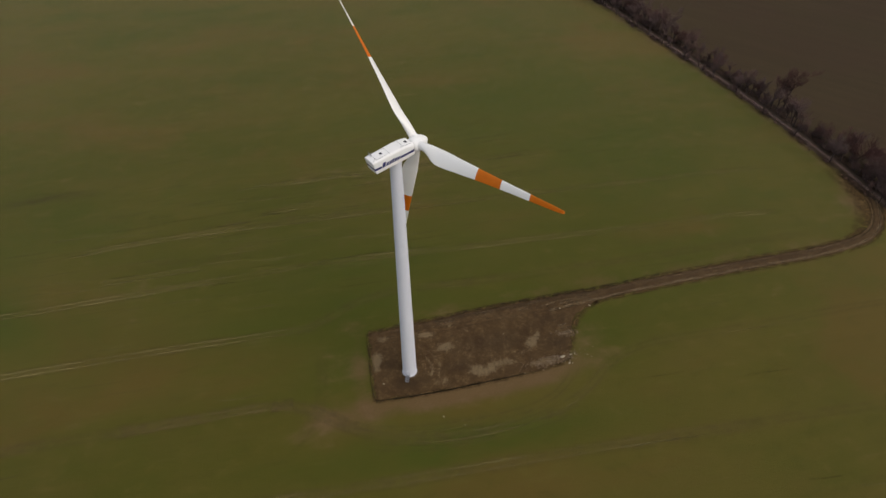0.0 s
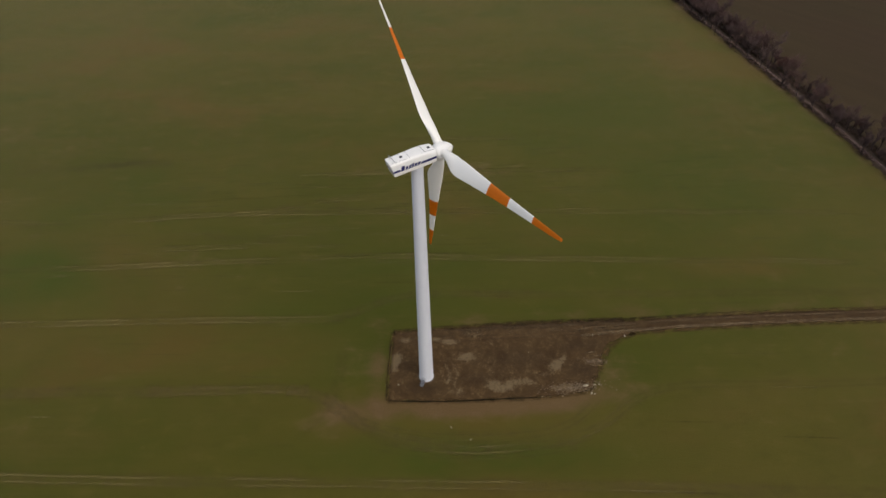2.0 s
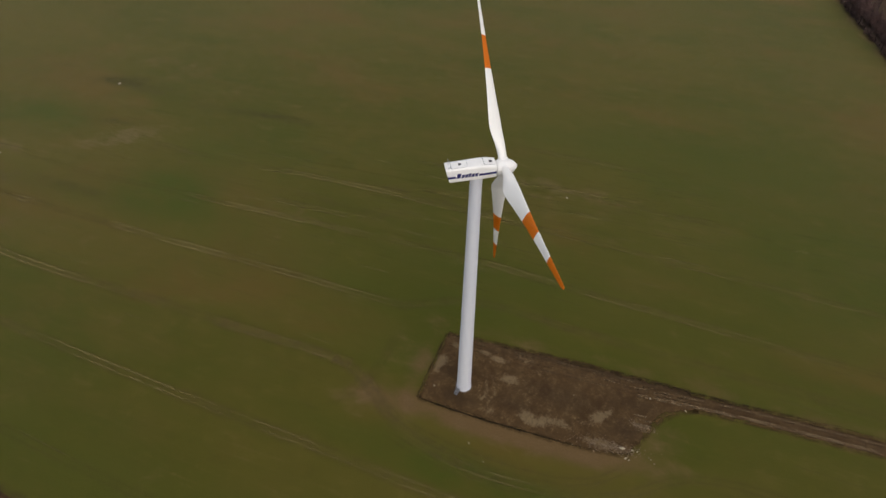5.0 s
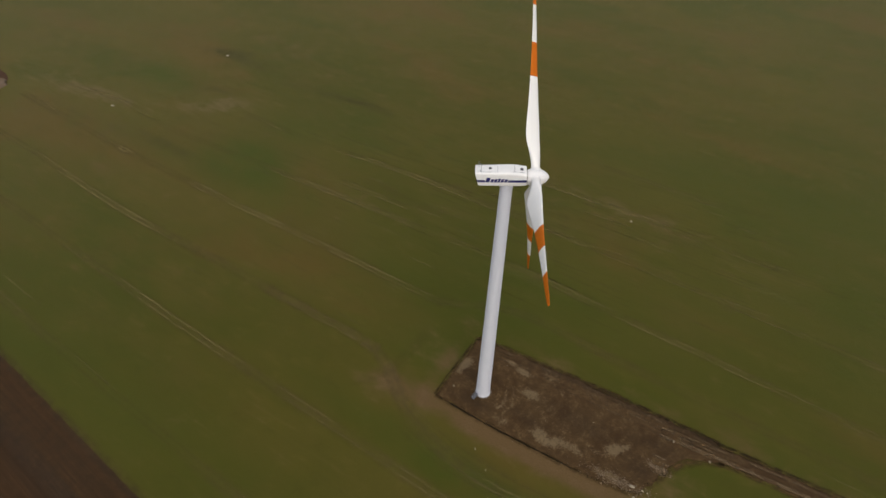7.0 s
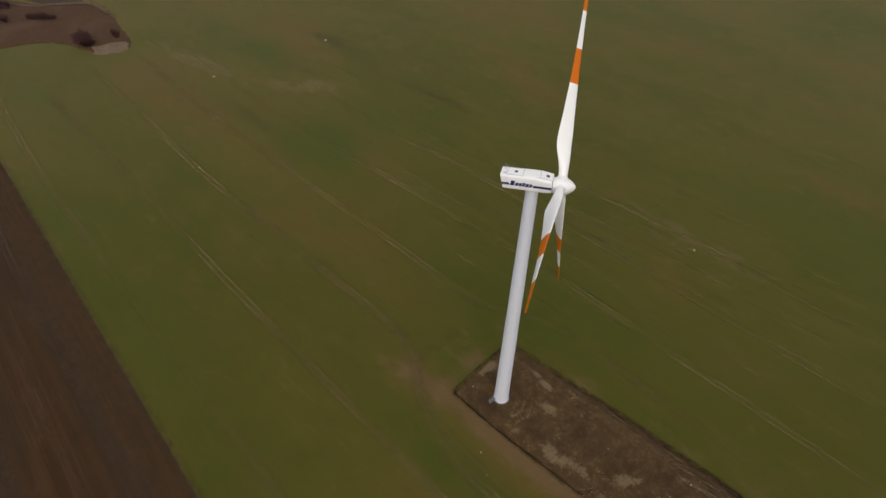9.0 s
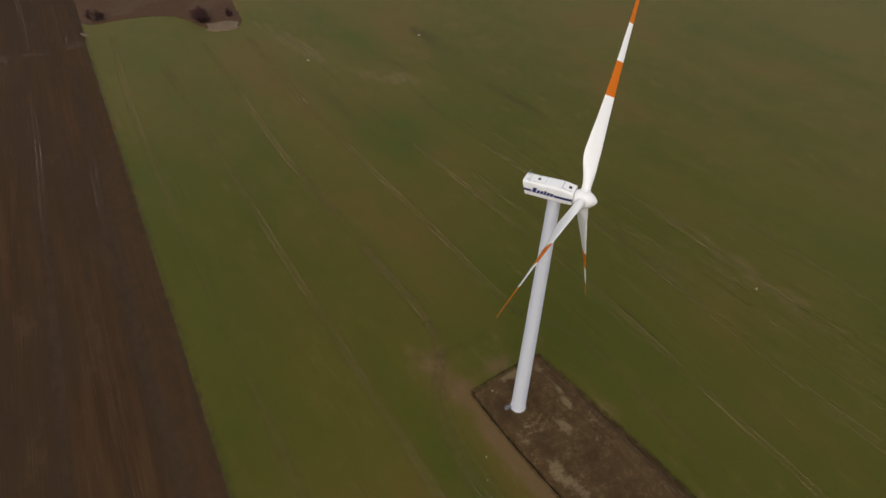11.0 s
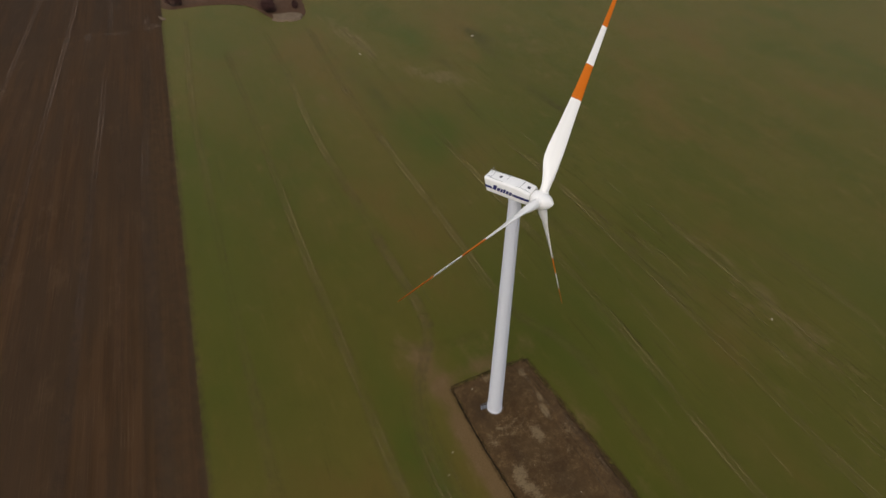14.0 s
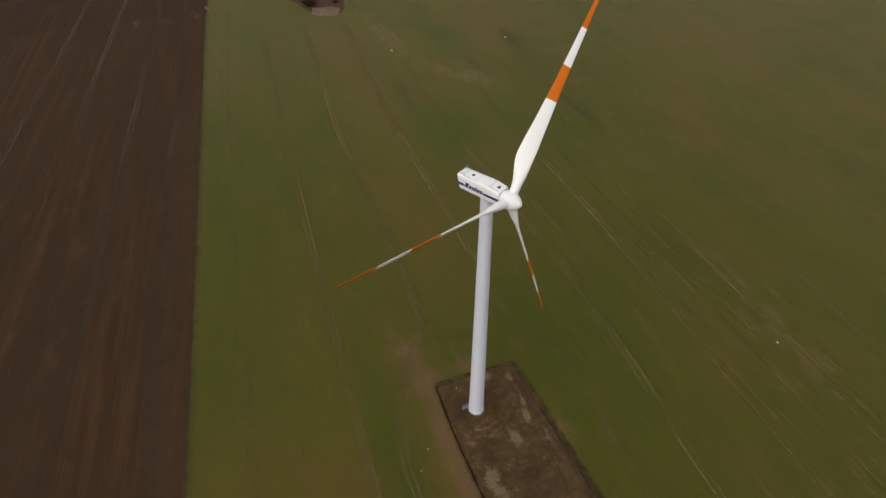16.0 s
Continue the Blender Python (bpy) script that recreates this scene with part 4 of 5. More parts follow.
def make_stairs():
    stairs = tagged(new("entrance_stairs"), "small galvanised steel stairs with handrails at the tower foot", "stairs")
    stairs.matrix_world = pose(0, 0, 0, 0, 0, STAIR_TURN)
    bm = bmesh.new()
    box(bm, 1.62, 2.12, -0.36, 0.36, 0.74, 0.77, 0.006)
    part("landing", bm, GALV, stairs, "open steel grating landing")
    for k in range(5):
        bm = bmesh.new()
        box(bm, 2.14 + 0.17 * k, 2.30 + 0.17 * k, -0.32, 0.32, 0.625 - 0.128 * k, 0.645 - 0.128 * k, 0.004)
        part("step", bm, GALV, stairs)
    for y in (-0.36, 0.36):
        bm = bmesh.new()
        loft(bm, [[(2.08, y + d, 0.77), (3.02, y + d, 0.08), (3.02, y + d, 0.0), (2.88, y + d, 0.0), (2.02, y + d, 0.64)] for d in (-0.015, 0.015)])
        part("stringer", bm, GALV, stairs)
        bm = bmesh.new()
        for lift in (0.38, 0.72):
            tube(bm, (1.66, y, 0.77 + lift), (2.12, y, 0.77 + lift), 0.018, 0.018)
            tube(bm, (2.12, y, 0.77 + lift), (2.98, y, 0.12 + lift), 0.018, 0.018)
        for x, z0, z1 in ((1.68, 0.75, 1.49), (2.12, 0.75, 1.49), (2.96, 0.06, 0.86)):
            tube(bm, (x, y, z0), (x, y, z1), 0.016, 0.016)
        part("handrail", bm, GALV, stairs)
    for y in (-0.32, 0.32):
        bm = bmesh.new()
        tube(bm, (2.02, y, 0.0), (2.02, y, 0.75), 0.03, 0.03)
        part("leg", bm, GALV, stairs)


NAC = pose(0, 0, HUB_Z, 0, -NOD, YAW)


def nacelle_ring(x, shift, hw, zb, zt, ch):
    """A cross-section with rounded upper corners."""
    pts = [(-hw + 0.10, zb), (hw - 0.10, zb), (hw - 0.02, zb + 0.08), (hw, zb + 0.3), (hw, zt - ch)]
    for a in (25, 50, 75):
        pts.append((hw - ch * 0.9 + ch * 0.9 * math.cos(radians(a)), zt - ch + ch * math.sin(radians(a))))
    pts.append((hw - ch * 0.9, zt))
    left = [(-y, z) for y, z in pts[2:]][::-1]
    ring = pts + left
    return [(x + shift * (z - zb) / (zt - zb), y, z) for y, z in ring]


def make_nacelle():
    bm = bmesh.new()
    sec = [(-4.46, -0.42, 1.10, -1.08, 1.17, 0.30), (-4.42, -0.43, 1.165, -1.145, 1.225, 0.34), (-4.1, -0.35, 1.18, -1.16, 1.24, 0.36), (-3.0, -0.1, 1.20, -1.16, 1.25, 0.36), (0.0, 0, 1.26, -1.16, 1.27, 0.36),
           (1.0, 0, 1.28, -1.16, 1.25, 0.38), (1.9, 0, 1.28, -1.14, 1.12, 0.42), (2.75, 0, 1.26, -1.10, 0.98, 0.45), (2.88, 0, 1.20, -1.04, 0.92, 0.45)]
    loft(bm, [nacelle_ring(*s) for s in sec])
    body = part("nacelle", bm, WHITE, turbine, "white boxy nacelle with a dark blue stripe", True)
    body.data.set_sharp_from_angle(angle=radians(40))
    body.matrix_world = NAC

    def roof(name, x0, x1, y0, y1, z0, z1, material, label="", bevel=0.015):
        b = bmesh.new()
        box(b, x0, x1, y0, y1, z0, z1, bevel)
        return part(name, b, material, body, label)

    roof("roof_hatch", -3.9, -1.55, -0.82, 0.82, 1.245, 1.275, WHITE, "long white roof hatch panel")
    roof("roof_hatch", -1.48, 1.0, -0.82, 0.82, 1.25, 1.285, WHITE, "long white roof hatch panel")
    for x in (-3.95, -1.51, 1.05):
        roof("roof_seam", x - 0.025, x + 0.025, -0.84, 0.84, 1.235, 1.262, SEAM)
    for y in (-0.86, 0.86):
        roof("roof_seam", -3.95, 1.05, y - 0.025, y + 0.025, 1.225, 1.262, SEAM)
    roof("roof_window", -2.82, -2.40, -0.24, 0.24, 1.27, 1.315, DARK, "small dark roof window")
    # the front roof slopes down to the hub
    fr = bmesh.new()
    box(fr, -0.23, 0.23, -0.27, 0.27, -0.02, 0.03, 0.01, pose(2.12, 0.0, 1.09, 0, 9, 0))
    part("roof_window", fr, DARK, body, "small dark roof window")
    fr = bmesh.new()
    box(fr, -0.8, 0.8, -0.84, -0.80, -0.02, 0.02, 0.0, pose(1.85, 0, 1.13, 0, 8.5, 0))
    part("roof_seam", fr, SEAM, body)
    # rear frame and weather mast
    for y in (-0.8, 0.8):
        b = bmesh.new()
        tube(b, (-4.55, y, 1.15), (-4.05, y, 1.62), 0.03, 0.03)
        tube(b, (-4.05, y, 1.62), (-4.05, y, 1.2), 0.03, 0.03)
        part("roof_rail", b, GREY, body)
    b = bmesh.new()
    tube(b, (-4.3, 0.3, 1.2), (-4.3, 0.3, 1.95), 0.03, 0.02)
    tube(b, (-4.3, -0.05, 1.9), (-4.3, 0.65, 1.9), 0.02, 0.02)
    for y in (-0.05, 0.65):
        tube(b, (-4.3, y, 1.9), (-4.3, y, 2.1), 0.05, 0.05)
    part("weather_mast", b, GREY, body, "thin grey weather mast")
    # stripes and the lettered mark as plain slanted bars, on both flanks and the rear
    for side in (-1, 1):
        face = lambda x: side * (float(np.interp(x, [-4.8, -4.1, -3.0, 0.0, 1.0, 1.9, 2.75, 2.9], [1.165, 1.18, 1.20, 1.26, 1.28, 1.28, 1.26, 1.235])) + 0.008)

        def bar(x0, x1, z0, z1, lean, name, label=""):
            """A painted patch that follows the flank, as a thin skin of small quads."""
            bb = bmesh.new()
            steps = max(1, int((x1 - x0) / 0.3))
            grid = [[[bb.verts.new((x0 + lean * j + (x1 - x0) * i / steps, face(x0 + lean * j + (x1 - x0) * i / steps) + d, z0 + (z1 - z0) * j)) for j in (0, 1)] for i in range(steps + 1)] for d in (-0.02 * side, 0.006 * side)]
            inner, outer = grid
            for i in range(steps):
                bb.faces.new((outer[i][0], outer[i + 1][0], outer[i + 1][1], outer[i][1]))
                for j in (0, 1):
                    bb.faces.new((outer[i][j], outer[i + 1][j], inner[i + 1][j], inner[i][j]))
            for i in (0, steps):
                bb.faces.new((outer[i][0], outer[i][1], inner[i][1], inner[i][0]))
            bmesh.ops.recalc_face_normals(bb, faces=bb.faces)
            part(name, bb, BLUE, body, label)

        bar(-4.60, -3.40, -0.42, -0.02, -0.06, "stripe", "dark blue painted stripe")
        bar(0.06, 2.80, -0.42, -0.02, 0.10, "stripe", "dark blue painted stripe")
        # the painted mark as a row of plain slanted bars
        for x0, w, top in ((-3.34, 0.60, 0.42), (-2.62, 0.44, 0.16), (-2.07, 0.42, 0.16), (-1.55, 0.36, 0.28), (-1.09, 0.44, 0.16), (-0.54, 0.42, 0.16)):
            x0 = x0 if side < 0 else -3.2 - x0 - w
            bar(x0, x0 + w, -0.44, top, 0.20 if side < 0 else -0.20, "mark_bar", "dark blue slanted bar of the painted mark")
    b = bmesh.new()
    back = lambda z: -4.46 - 0.42 * (z + 1.08) / 2.25
    loft(b, [[(back(z) - d, y, z) for y, z in ((-1.15, -0.42), (1.15, -0.42), (1.15, -0.02), (-1.15, -0.02))] for d in (-0.03, 0.008)])
    part("stripe", b, BLUE, body, "dark blue painted stripe")


ROTOR = pose(4.19, 0.2, 59.8, 0, -5.0, YAW)
PHASE = -78.0


def make_hub():
    bm = bmesh.new()
    prof = [(-1.22, 1.06), (-1.15, 1.18), (-0.7, 1.30), (0.0, 1.34), (0.6, 1.28), (1.1, 1.08), (1.5, 0.80), (1.8, 0.50), (1.98, 0.25), (2.05, 0.06)]
    n = 40
    loft(bm, [[(x, r * math.cos(2 * math.pi * i / n), r * math.sin(2 * math.pi * i / n)) for i in range(n)] for x, r in prof])
    hub = part("hub", bm, WHITE, turbine, "rounded white nose cone of the rotor", True)
    hub.matrix_world = ROTOR
    return hub


R_TIP = 31.6


CHORD_U = [0.0, 0.036, 0.075, 0.12, 0.16, 0.21, 0.27, 0.35, 0.56, 0.85, 0.97, 1.0]
CHORD_M = [1.30, 1.32, 1.42, 1.88, 2.33, 2.60, 2.48, 2.17, 1.50, 0.84, 0.56, 0.34]


def blade_chord(r):
    """The chord at radius r, from a smooth curve through a few stations."""
    u = min(max(r / R_TIP, 0.0), 0.9999)
    i = max(k for k in range(len(CHORD_U) - 1) if CHORD_U[k] <= u)
    slope = lambda k: (CHORD_M[min(k + 1, len(CHORD_M) - 1)] - CHORD_M[max(k - 1, 0)]) / (CHORD_U[min(k + 1, len(CHORD_U) - 1)] - CHORD_U[max(k - 1, 0)])
    h = CHORD_U[i + 1] - CHORD_U[i]
    f = (u - CHORD_U[i]) / h
    return (2 * f ** 3 - 3 * f ** 2 + 1) * CHORD_M[i] + (f ** 3 - 2 * f ** 2 + f) * h * slope(i) + (3 * f ** 2 - 2 * f ** 3) * CHORD_M[i + 1] + (f ** 3 - f ** 2) * h * slope(i + 1)


def blade_ring(r, n=26):
    """A section at radius r: a circle at the root that turns into a slim wing section."""
    u = r / R_TIP
    c = blade_chord(r)
    k = min(1.0, max(0.0, (u - 0.05) / 0.15))
    k = k * k * (3 - 2 * k)
    thick = 1.0 + (0.26 - 1.0) * k if u < 0.2 else 0.26 - 0.10 * (u - 0.2) / 0.8
    beta = radians(30 + 36 * (1 - max(u, 0.12)) ** 2)
    pts = []
    for i in range(n):
        a = 2 * math.pi * i / n
        x = 0.5 + 0.5 * math.cos(a)      # 1 at the trailing edge, 0 at the leading one
        yc = math.sin(a) * 0.5
        wing = 1.9 * (math.sqrt(max(x, 0)) * (1 - x) ** 0.9) * (0.5 if math.sin(a) >= 0 else -0.38)
        y = yc * (1 - k) + wing * k
        cx = (0.5 * (1 - k) + 0.30 * k) - x
        t, w = cx * c, y * c * thick
        # chord direction: cos(beta) along the turn, sin(beta) upwind
        pts.append((t * math.sin(beta) - w * math.cos(beta), t * math.cos(beta) + w * math.sin(beta), r))
    return pts


def blade_span(u0, u1, steps):
    return [blade_ring(R_TIP * (u0 + (u1 - u0) * i / steps)) for i in range(steps + 1)]


def make_blade(turn):
    m = ROTOR @ Matrix.Rotation(radians(-turn), 4, "X")
    bm = bmesh.new()
    loft(bm, blade_span(0.036, 0.475, 32), cap1=False)
    loft(bm, blade_span(0.635, 0.81, 8), cap0=False, cap1=False)
    blade = part("blade", bm, BLADE, turbine, "long white rotor blade with two orange bands", True)
    blade.matrix_world = m
    for name, u0, u1 in (("orange_band", 0.475, 0.635), ("orange_tip", 0.81, 1.0)):
        bm = bmesh.new()
        loft(bm, blade_span(u0, u1, 12), cap0=False, cap1=u1 == 1.0)
        part(name, bm, ORANGE, blade, "signal orange painted band", True)
    bm = bmesh.new()
    n = 26
    loft(bm, [[(0.80 * math.cos(2 * math.pi * i / n), 0.80 * math.sin(2 * math.pi * i / n), z) for i in range(n)] for z in (0.9, 1.38)])
    part("blade_collar", bm, WHITE, blade, "white collar at the blade root", True)


make_tower()
make_stairs()
make_nacelle()
make_hub()
for k in range(3):
    make_blade(PHASE + 120 * k)


# ---------- bare trees and hedge ----------
def grow(rnd, height, stems, spread, twigs, levels=4, r0=None):
    """Tubes of a leafless tree or shrub: the skeleton as segments (a, b, ra, rb)."""
    segs = []

    def limb(p, d, length, r, level):
        n = 4 if level < 2 else 3 if level < levels else 1
        for k in range(n):
            d = (d + Vector((rnd.gauss(0, 0.13), rnd.gauss(0, 0.13), rnd.gauss(0.05, 0.08)))).normalized()
            q = p + d * (length / n)
            rr = r * (1 - 0.5 / n) if k < n - 1 else r * (0.45 if n > 1 else 0.6)
            segs.append((p, q, r, rr))
            if level < levels and (k > 0 or level > 0):
                for _ in range(twigs if level >= 2 else 2):
                    a = rnd.uniform(0, 2 * math.pi)
                    side = Vector((math.cos(a), math.sin(a), rnd.uniform(0.1, 0.7)))
                    limb(q, (d * 0.6 + side * rnd.uniform(0.5, 1.0) * spread).normalized(), length * rnd.uniform(0.42, 0.68), max(rr * 0.62, 0.012), level + 1)
            p, r = q, rr

    for s in range(stems):
        a = rnd.uniform(0, 2 * math.pi)
        lean = 0.12 if stems == 1 else 0.55
        limb(Vector((rnd.uniform(-0.4, 0.4) * (stems > 1), rnd.uniform(-0.4, 0.4) * (stems > 1), -0.1)), Vector((math.cos(a) * lean, math.sin(a) * lean, 1)).normalized(), height * (0.62 if stems == 1 else rnd.uniform(0.45, 0.65)), r0 or height * 0.02, 0)
    return segs


def tubes_mesh(name, segs, material, sides_of=lambda r: 3):
    verts, faces = [], []
    for a, b, ra, rb in segs:
        n = sides_of(ra)
        w = (b - a).normalized()
        u = w.orthogonal().normalized()
        v = w.cross(u)
        base = len(verts)
        for c, r in ((a, ra), (b, rb)):
            for i in range(n):
                verts.append(c + r * (math.cos(2 * math.pi * i / n) * u + math.sin(2 * math.pi * i / n) * v))
        for i in range(n):
            faces.append((base + i, base + (i + 1) % n, base + n + (i + 1) % n, base + n + i))
    me = bpy.data.meshes.new(name)
    me.from_pydata([tuple(v) for v in verts], [], faces)
    me.materials.append(material)
    me.update()
    return me


def tree_meshes(seed, height, stems, spread, twigs, levels, twig_mat, r0=None):
    rnd = random.Random(seed)
    segs = grow(rnd, height, stems, spread, twigs, levels, r0)
    cut = height * 0.0042
    trunk = [s for s in segs if s[2] > cut]
    crown = [(a, b, max(ra, 0.017), max(rb, 0.010)) for a, b, ra, rb in segs if ra <= cut]
    return tubes_mesh("trunk", trunk, BARK, lambda r: 6 if r > 0.08 else 4), tubes_mesh("crown", crown, twig_mat)


def plant(name, meshes, x, y, scale, turn, label, category, group):
    ob = new(name)
    ob.matrix_world = pose(x, y, 0.0, 0, 0, turn) @ Matrix.Diagonal((scale, scale, scale, 1))
    for n, me in zip(("trunk", "crown"), meshes):
        new(n, me).parent = ob
    return tagged(ob, label, category, group)


rnd = random.Random(5)
SHRUBS = [tree_meshes(20 + k, 5.5, 5, 0.8, 3, 3, (TWIG, THORN)[k % 2]) for k in range(5)]
SLIM = [tree_meshes(60 + k, 9.0, 1, 0.75, 5, 3, (TWIG, THORN)[k % 2], 0.25) for k in range(6)]
LOW = [tree_meshes(30 + k, 5.5, 5, 0.8, 2, 3, (TWIG, THORN)[k % 2]) for k in range(4)]
BUSHES = [tree_meshes(80 + k, 5.0, 6, 0.9, 3, 3, REDTHORN) for k in range(4)]
TREES = [tree_meshes(40 + k, 12.0, 1, 1.0, 6, 3, TWIG) for k in range(3)]
BIG = tree_meshes(93, 13.0, 1, 0.78, 14, 3, REDTHORN, 0.36)
lane_q, lane_n, lane_d = along(LANE, 1.0)


def lane_at(d, side):
    k = int(np.clip(np.searchsorted(lane_d, d), 0, len(lane_q) - 1))
    return lane_q[k] - lane_n[k] * side


d = 14.0
while d < 345:
    dense = d > 150 or d < 42      # the hedge is thick to both ends and thinner in the middle
    x, y = lane_at(d, rnd.uniform(1.5, 4.6) * (1.6 if rnd.random() < 0.3 else 1) if rnd.random() < 0.95 else -rnd.uniform(1.2, 2.0))
    if rnd.random() < 0.6:
        plant("slim_tree", rnd.choice(SLIM), x, y, rnd.uniform(0.5, 0.8) * (1.45 if rnd.random() < 0.25 else 1.0), rnd.uniform(0, 360), "slim leafless young tree in the hedge", "tree", "trees in the hedge")
    else:
        plant("hedge_shrub", rnd.choice(SHRUBS), x, y, rnd.uniform(0.3, 0.75) * (1.25 if dense else 1.0), rnd.uniform(0, 360), "leafless brown hedge shrub beside the dirt lane", "shrub", "hedge along the lane")
    d += rnd.uniform(0.45, 1.0) if dense else rnd.uniform(0.8, 1.9)
d = 18.0
while d < 330:      # low growth between the lane and the crop
    x, y = lane_at(d, -rnd.uniform(1.4, 3.4))
    ob = plant("low_shrub", rnd.choice(LOW), x, y, 1.0, rnd.uniform(0, 360), "low leafless bramble clump at the field edge", "shrub", "low growth along the lane")
    w = rnd.uniform(0.12, 0.28) * (1.8 if rnd.random() < 0.1 else 1)
    ob.scale = (w, w * rnd.uniform(0.7, 1.3), rnd.uniform(0.05, 0.14))
    d += rnd.uniform(0.8, 2.6) if rnd.random() < 0.8 else rnd.uniform(4, 9)
d = 70.0
while d < 270:      # young trees between the lane and the crop, their crowns over the lane
    x, y = lane_at(d, -rnd.uniform(1.0, 2.0))
    plant("slim_tree", rnd.choice(SLIM), x, y, rnd.uniform(0.65, 1.05), rnd.uniform(0, 360), "slim leafless young tree between the lane and the crop", "tree", "trees in the hedge")
    d += rnd.uniform(2.5, 9.0) if d > 130 else rnd.uniform(6, 16)
plant("bare_tree", BIG, 170.0, 20.6, 1.08, 40, "tall leafless tree with a forked crown in the hedge", "tree", "trees in the hedge")
for dd in (36, 52, 150, 168, 184, 202, 215, 228, 240, 256, 275, 300):
    x, y = lane_at(dd + rnd.uniform(-4, 4), rnd.uniform(4, 9))
    plant("bare_tree", rnd.choice(TREES), x, y, rnd.uniform(0.6, 1.0), rnd.uniform(0, 360), "leafless tree in the hedge beside the lane", "tree", "trees in the hedge")
for dd, side, size in ((18, 6, 1.5), (24, 8, 1.7), (29, 5, 1.3), (35, 8.5, 1.6), (41, 6, 1.5), (47, 9, 1.4), (52, 6, 1.7), (58, 8, 1.3), (66, 5, 1.1), (96, 5, 1.0), (118, 5, 1.1), (140, 6, 1.2), (160, 6, 1.3), (176, 5, 1.2), (190, 6, 1.4), (206, 5, 1.2)):
    x, y = lane_at(dd, side)
    plant("thicket", rnd.choice(BUSHES), x, y, size, rnd.uniform(0, 360), "rounded leafless red-brown thicket behind the hedge", "bush", "thickets along the lane")
ribbon("hedge_floor", [tuple(p - m * 3.6) for p, m in zip(lane_q, lane_n)][::4], 2.6, 0.100, LITTER_SHADE, "dark leaf litter under the hedge", 1.5, 5, None, 0.9, None, 77.0, "leaf litter")
# brown margin on the crop side, with the hedge's soft shade painted in
ribbon("hedge_floor", [tuple(p + m * 1.7) for p, m in zip(lane_q, lane_n)][::4], 2.2, 0.075, LITTER_SHADE, "dark leaf litter and painted hedge shade between the lane and the crop", 1.0, 7, None, 0.8, lambda u: min(0.9, max(0.10, 0.48 + 1.2 * wob(u * 60, 3.3, 1, 9))), 79.0, "leaf litter")


# ---------- scrub island in the field ----------
def blob(name, outline, z, material, label, category, rag=1.0):
    """A low mound inside a rounded outline."""
    q, nrm, dd = along(list(outline) + [outline[0]], 1.0)
    c = q.mean(axis=0)
    rings, n = 9, len(q)
    verts, faces = [(c[0], c[1], z)], []
    for k in range(1, rings + 1):
        s = k / rings
        for i, p in enumerate(q):
            o = c + (p - c) * s
            if k == rings:
                o = o + (p - c) / np.linalg.norm(p - c) * rag * (0.9 * wob(p[0], p[1], 0.3, 2) + 0.5 * wob(p[0], p[1], 1.1, 2))
            verts.append((o[0], o[1], 0.004 if k == rings else z + 0.25 * z * wob(o[0], o[1], 0.2, 1) * (1 if s < 0.9 else 0.3)))
    for k in range(rings):
        for i in range(n - 1):
            a, b = (0, 0) if k == 0 else (1 + (k - 1) * n + i, 1 + (k - 1) * n + i + 1)
            d0, d1 = 1 + k * n + i, 1 + k * n + i + 1
            faces.append((0, d0, d1) if k == 0 else (a, d0, d1, b))
    return tagged(from_arrays(name, verts, faces, material), label, category, kind="structure")


blob("rough_ground", [(-320, 118), (-275, 122), (-256, 118), (-246, 124), (-240, 132), (-247, 139), (-260, 144), (-320, 165)], 0.3, DULLGRASS, "dull purplish brown rough ground behind the scrub island", "rough grass")
blob("scrub_island", [(-300, 91), (-262, 71), (-247, 63.2), (-243.5, 66), (-240, 75), (-232, 85.5), (-224, 92), (-212, 93.4), (-202, 91.0), (-195, 92.0), (-189, 99), (-192, 105.5), (-203, 111.5), (-212, 118), (-222, 124), (-236, 129), (-248, 122), (-262, 118), (-300, 115)], 0.5, DRYGRASS, "reddish brown dry grass island in the crop field", "rough grass")
blob("sand_bank", [(-203.5, 93.6), (-200.4, 90.6), (-196.6, 89.6), (-191, 94.0), (-188.2, 98.0), (-189.4, 102.8), (-192.2, 105.2), (-196.0, 104.2), (-198.0, 100.6)], 0.75, SAND, "pale sandy bank at the tip of the scrub island", "sand bank", 1.9)
blob("sand_bank", [(-242, 58.5), (-237, 56.0), (-233.5, 57.5), (-234, 60.0), (-239.5, 61.0)], 0.25, SAND, "pale sandy patch at the field corner", "sand bank")
ribbon("grass_rim", [(-275, 112), (-256, 115), (-247, 122), (-237, 128.5), (-222, 123.5), (-212, 118)], 2.2, 0.72, TANRIM, "pale tan grass rim of the scrub island", 1.0, 5, None, 0.5, lambda u: min(1, 5 * u, 5 * (1 - u)), 171.0, "grass rim")
ribbon("ditch_edge", [(-240.5, 74.5), (-232, 85.5), (-224, 91.6), (-212, 93.2), (-205, 91.5)], 0.6, 0.05, DARKRUT, "dark damp edge between the scrub island and the crop", 0.8, 3, None, 0.3, lambda u: min(1, 5 * u, 5 * (1 - u)), 173.0, "ditch edge")
blob("dark_copse_ground", [(-175, 241), (-150, 236.5), (-136, 234.5), (-128, 240), (-118, 252), (-124, 275), (-175, 275)], 0.3, DARKSCRUB, "dark maroon scrub floor far out in the field", "rough grass", 2.0)
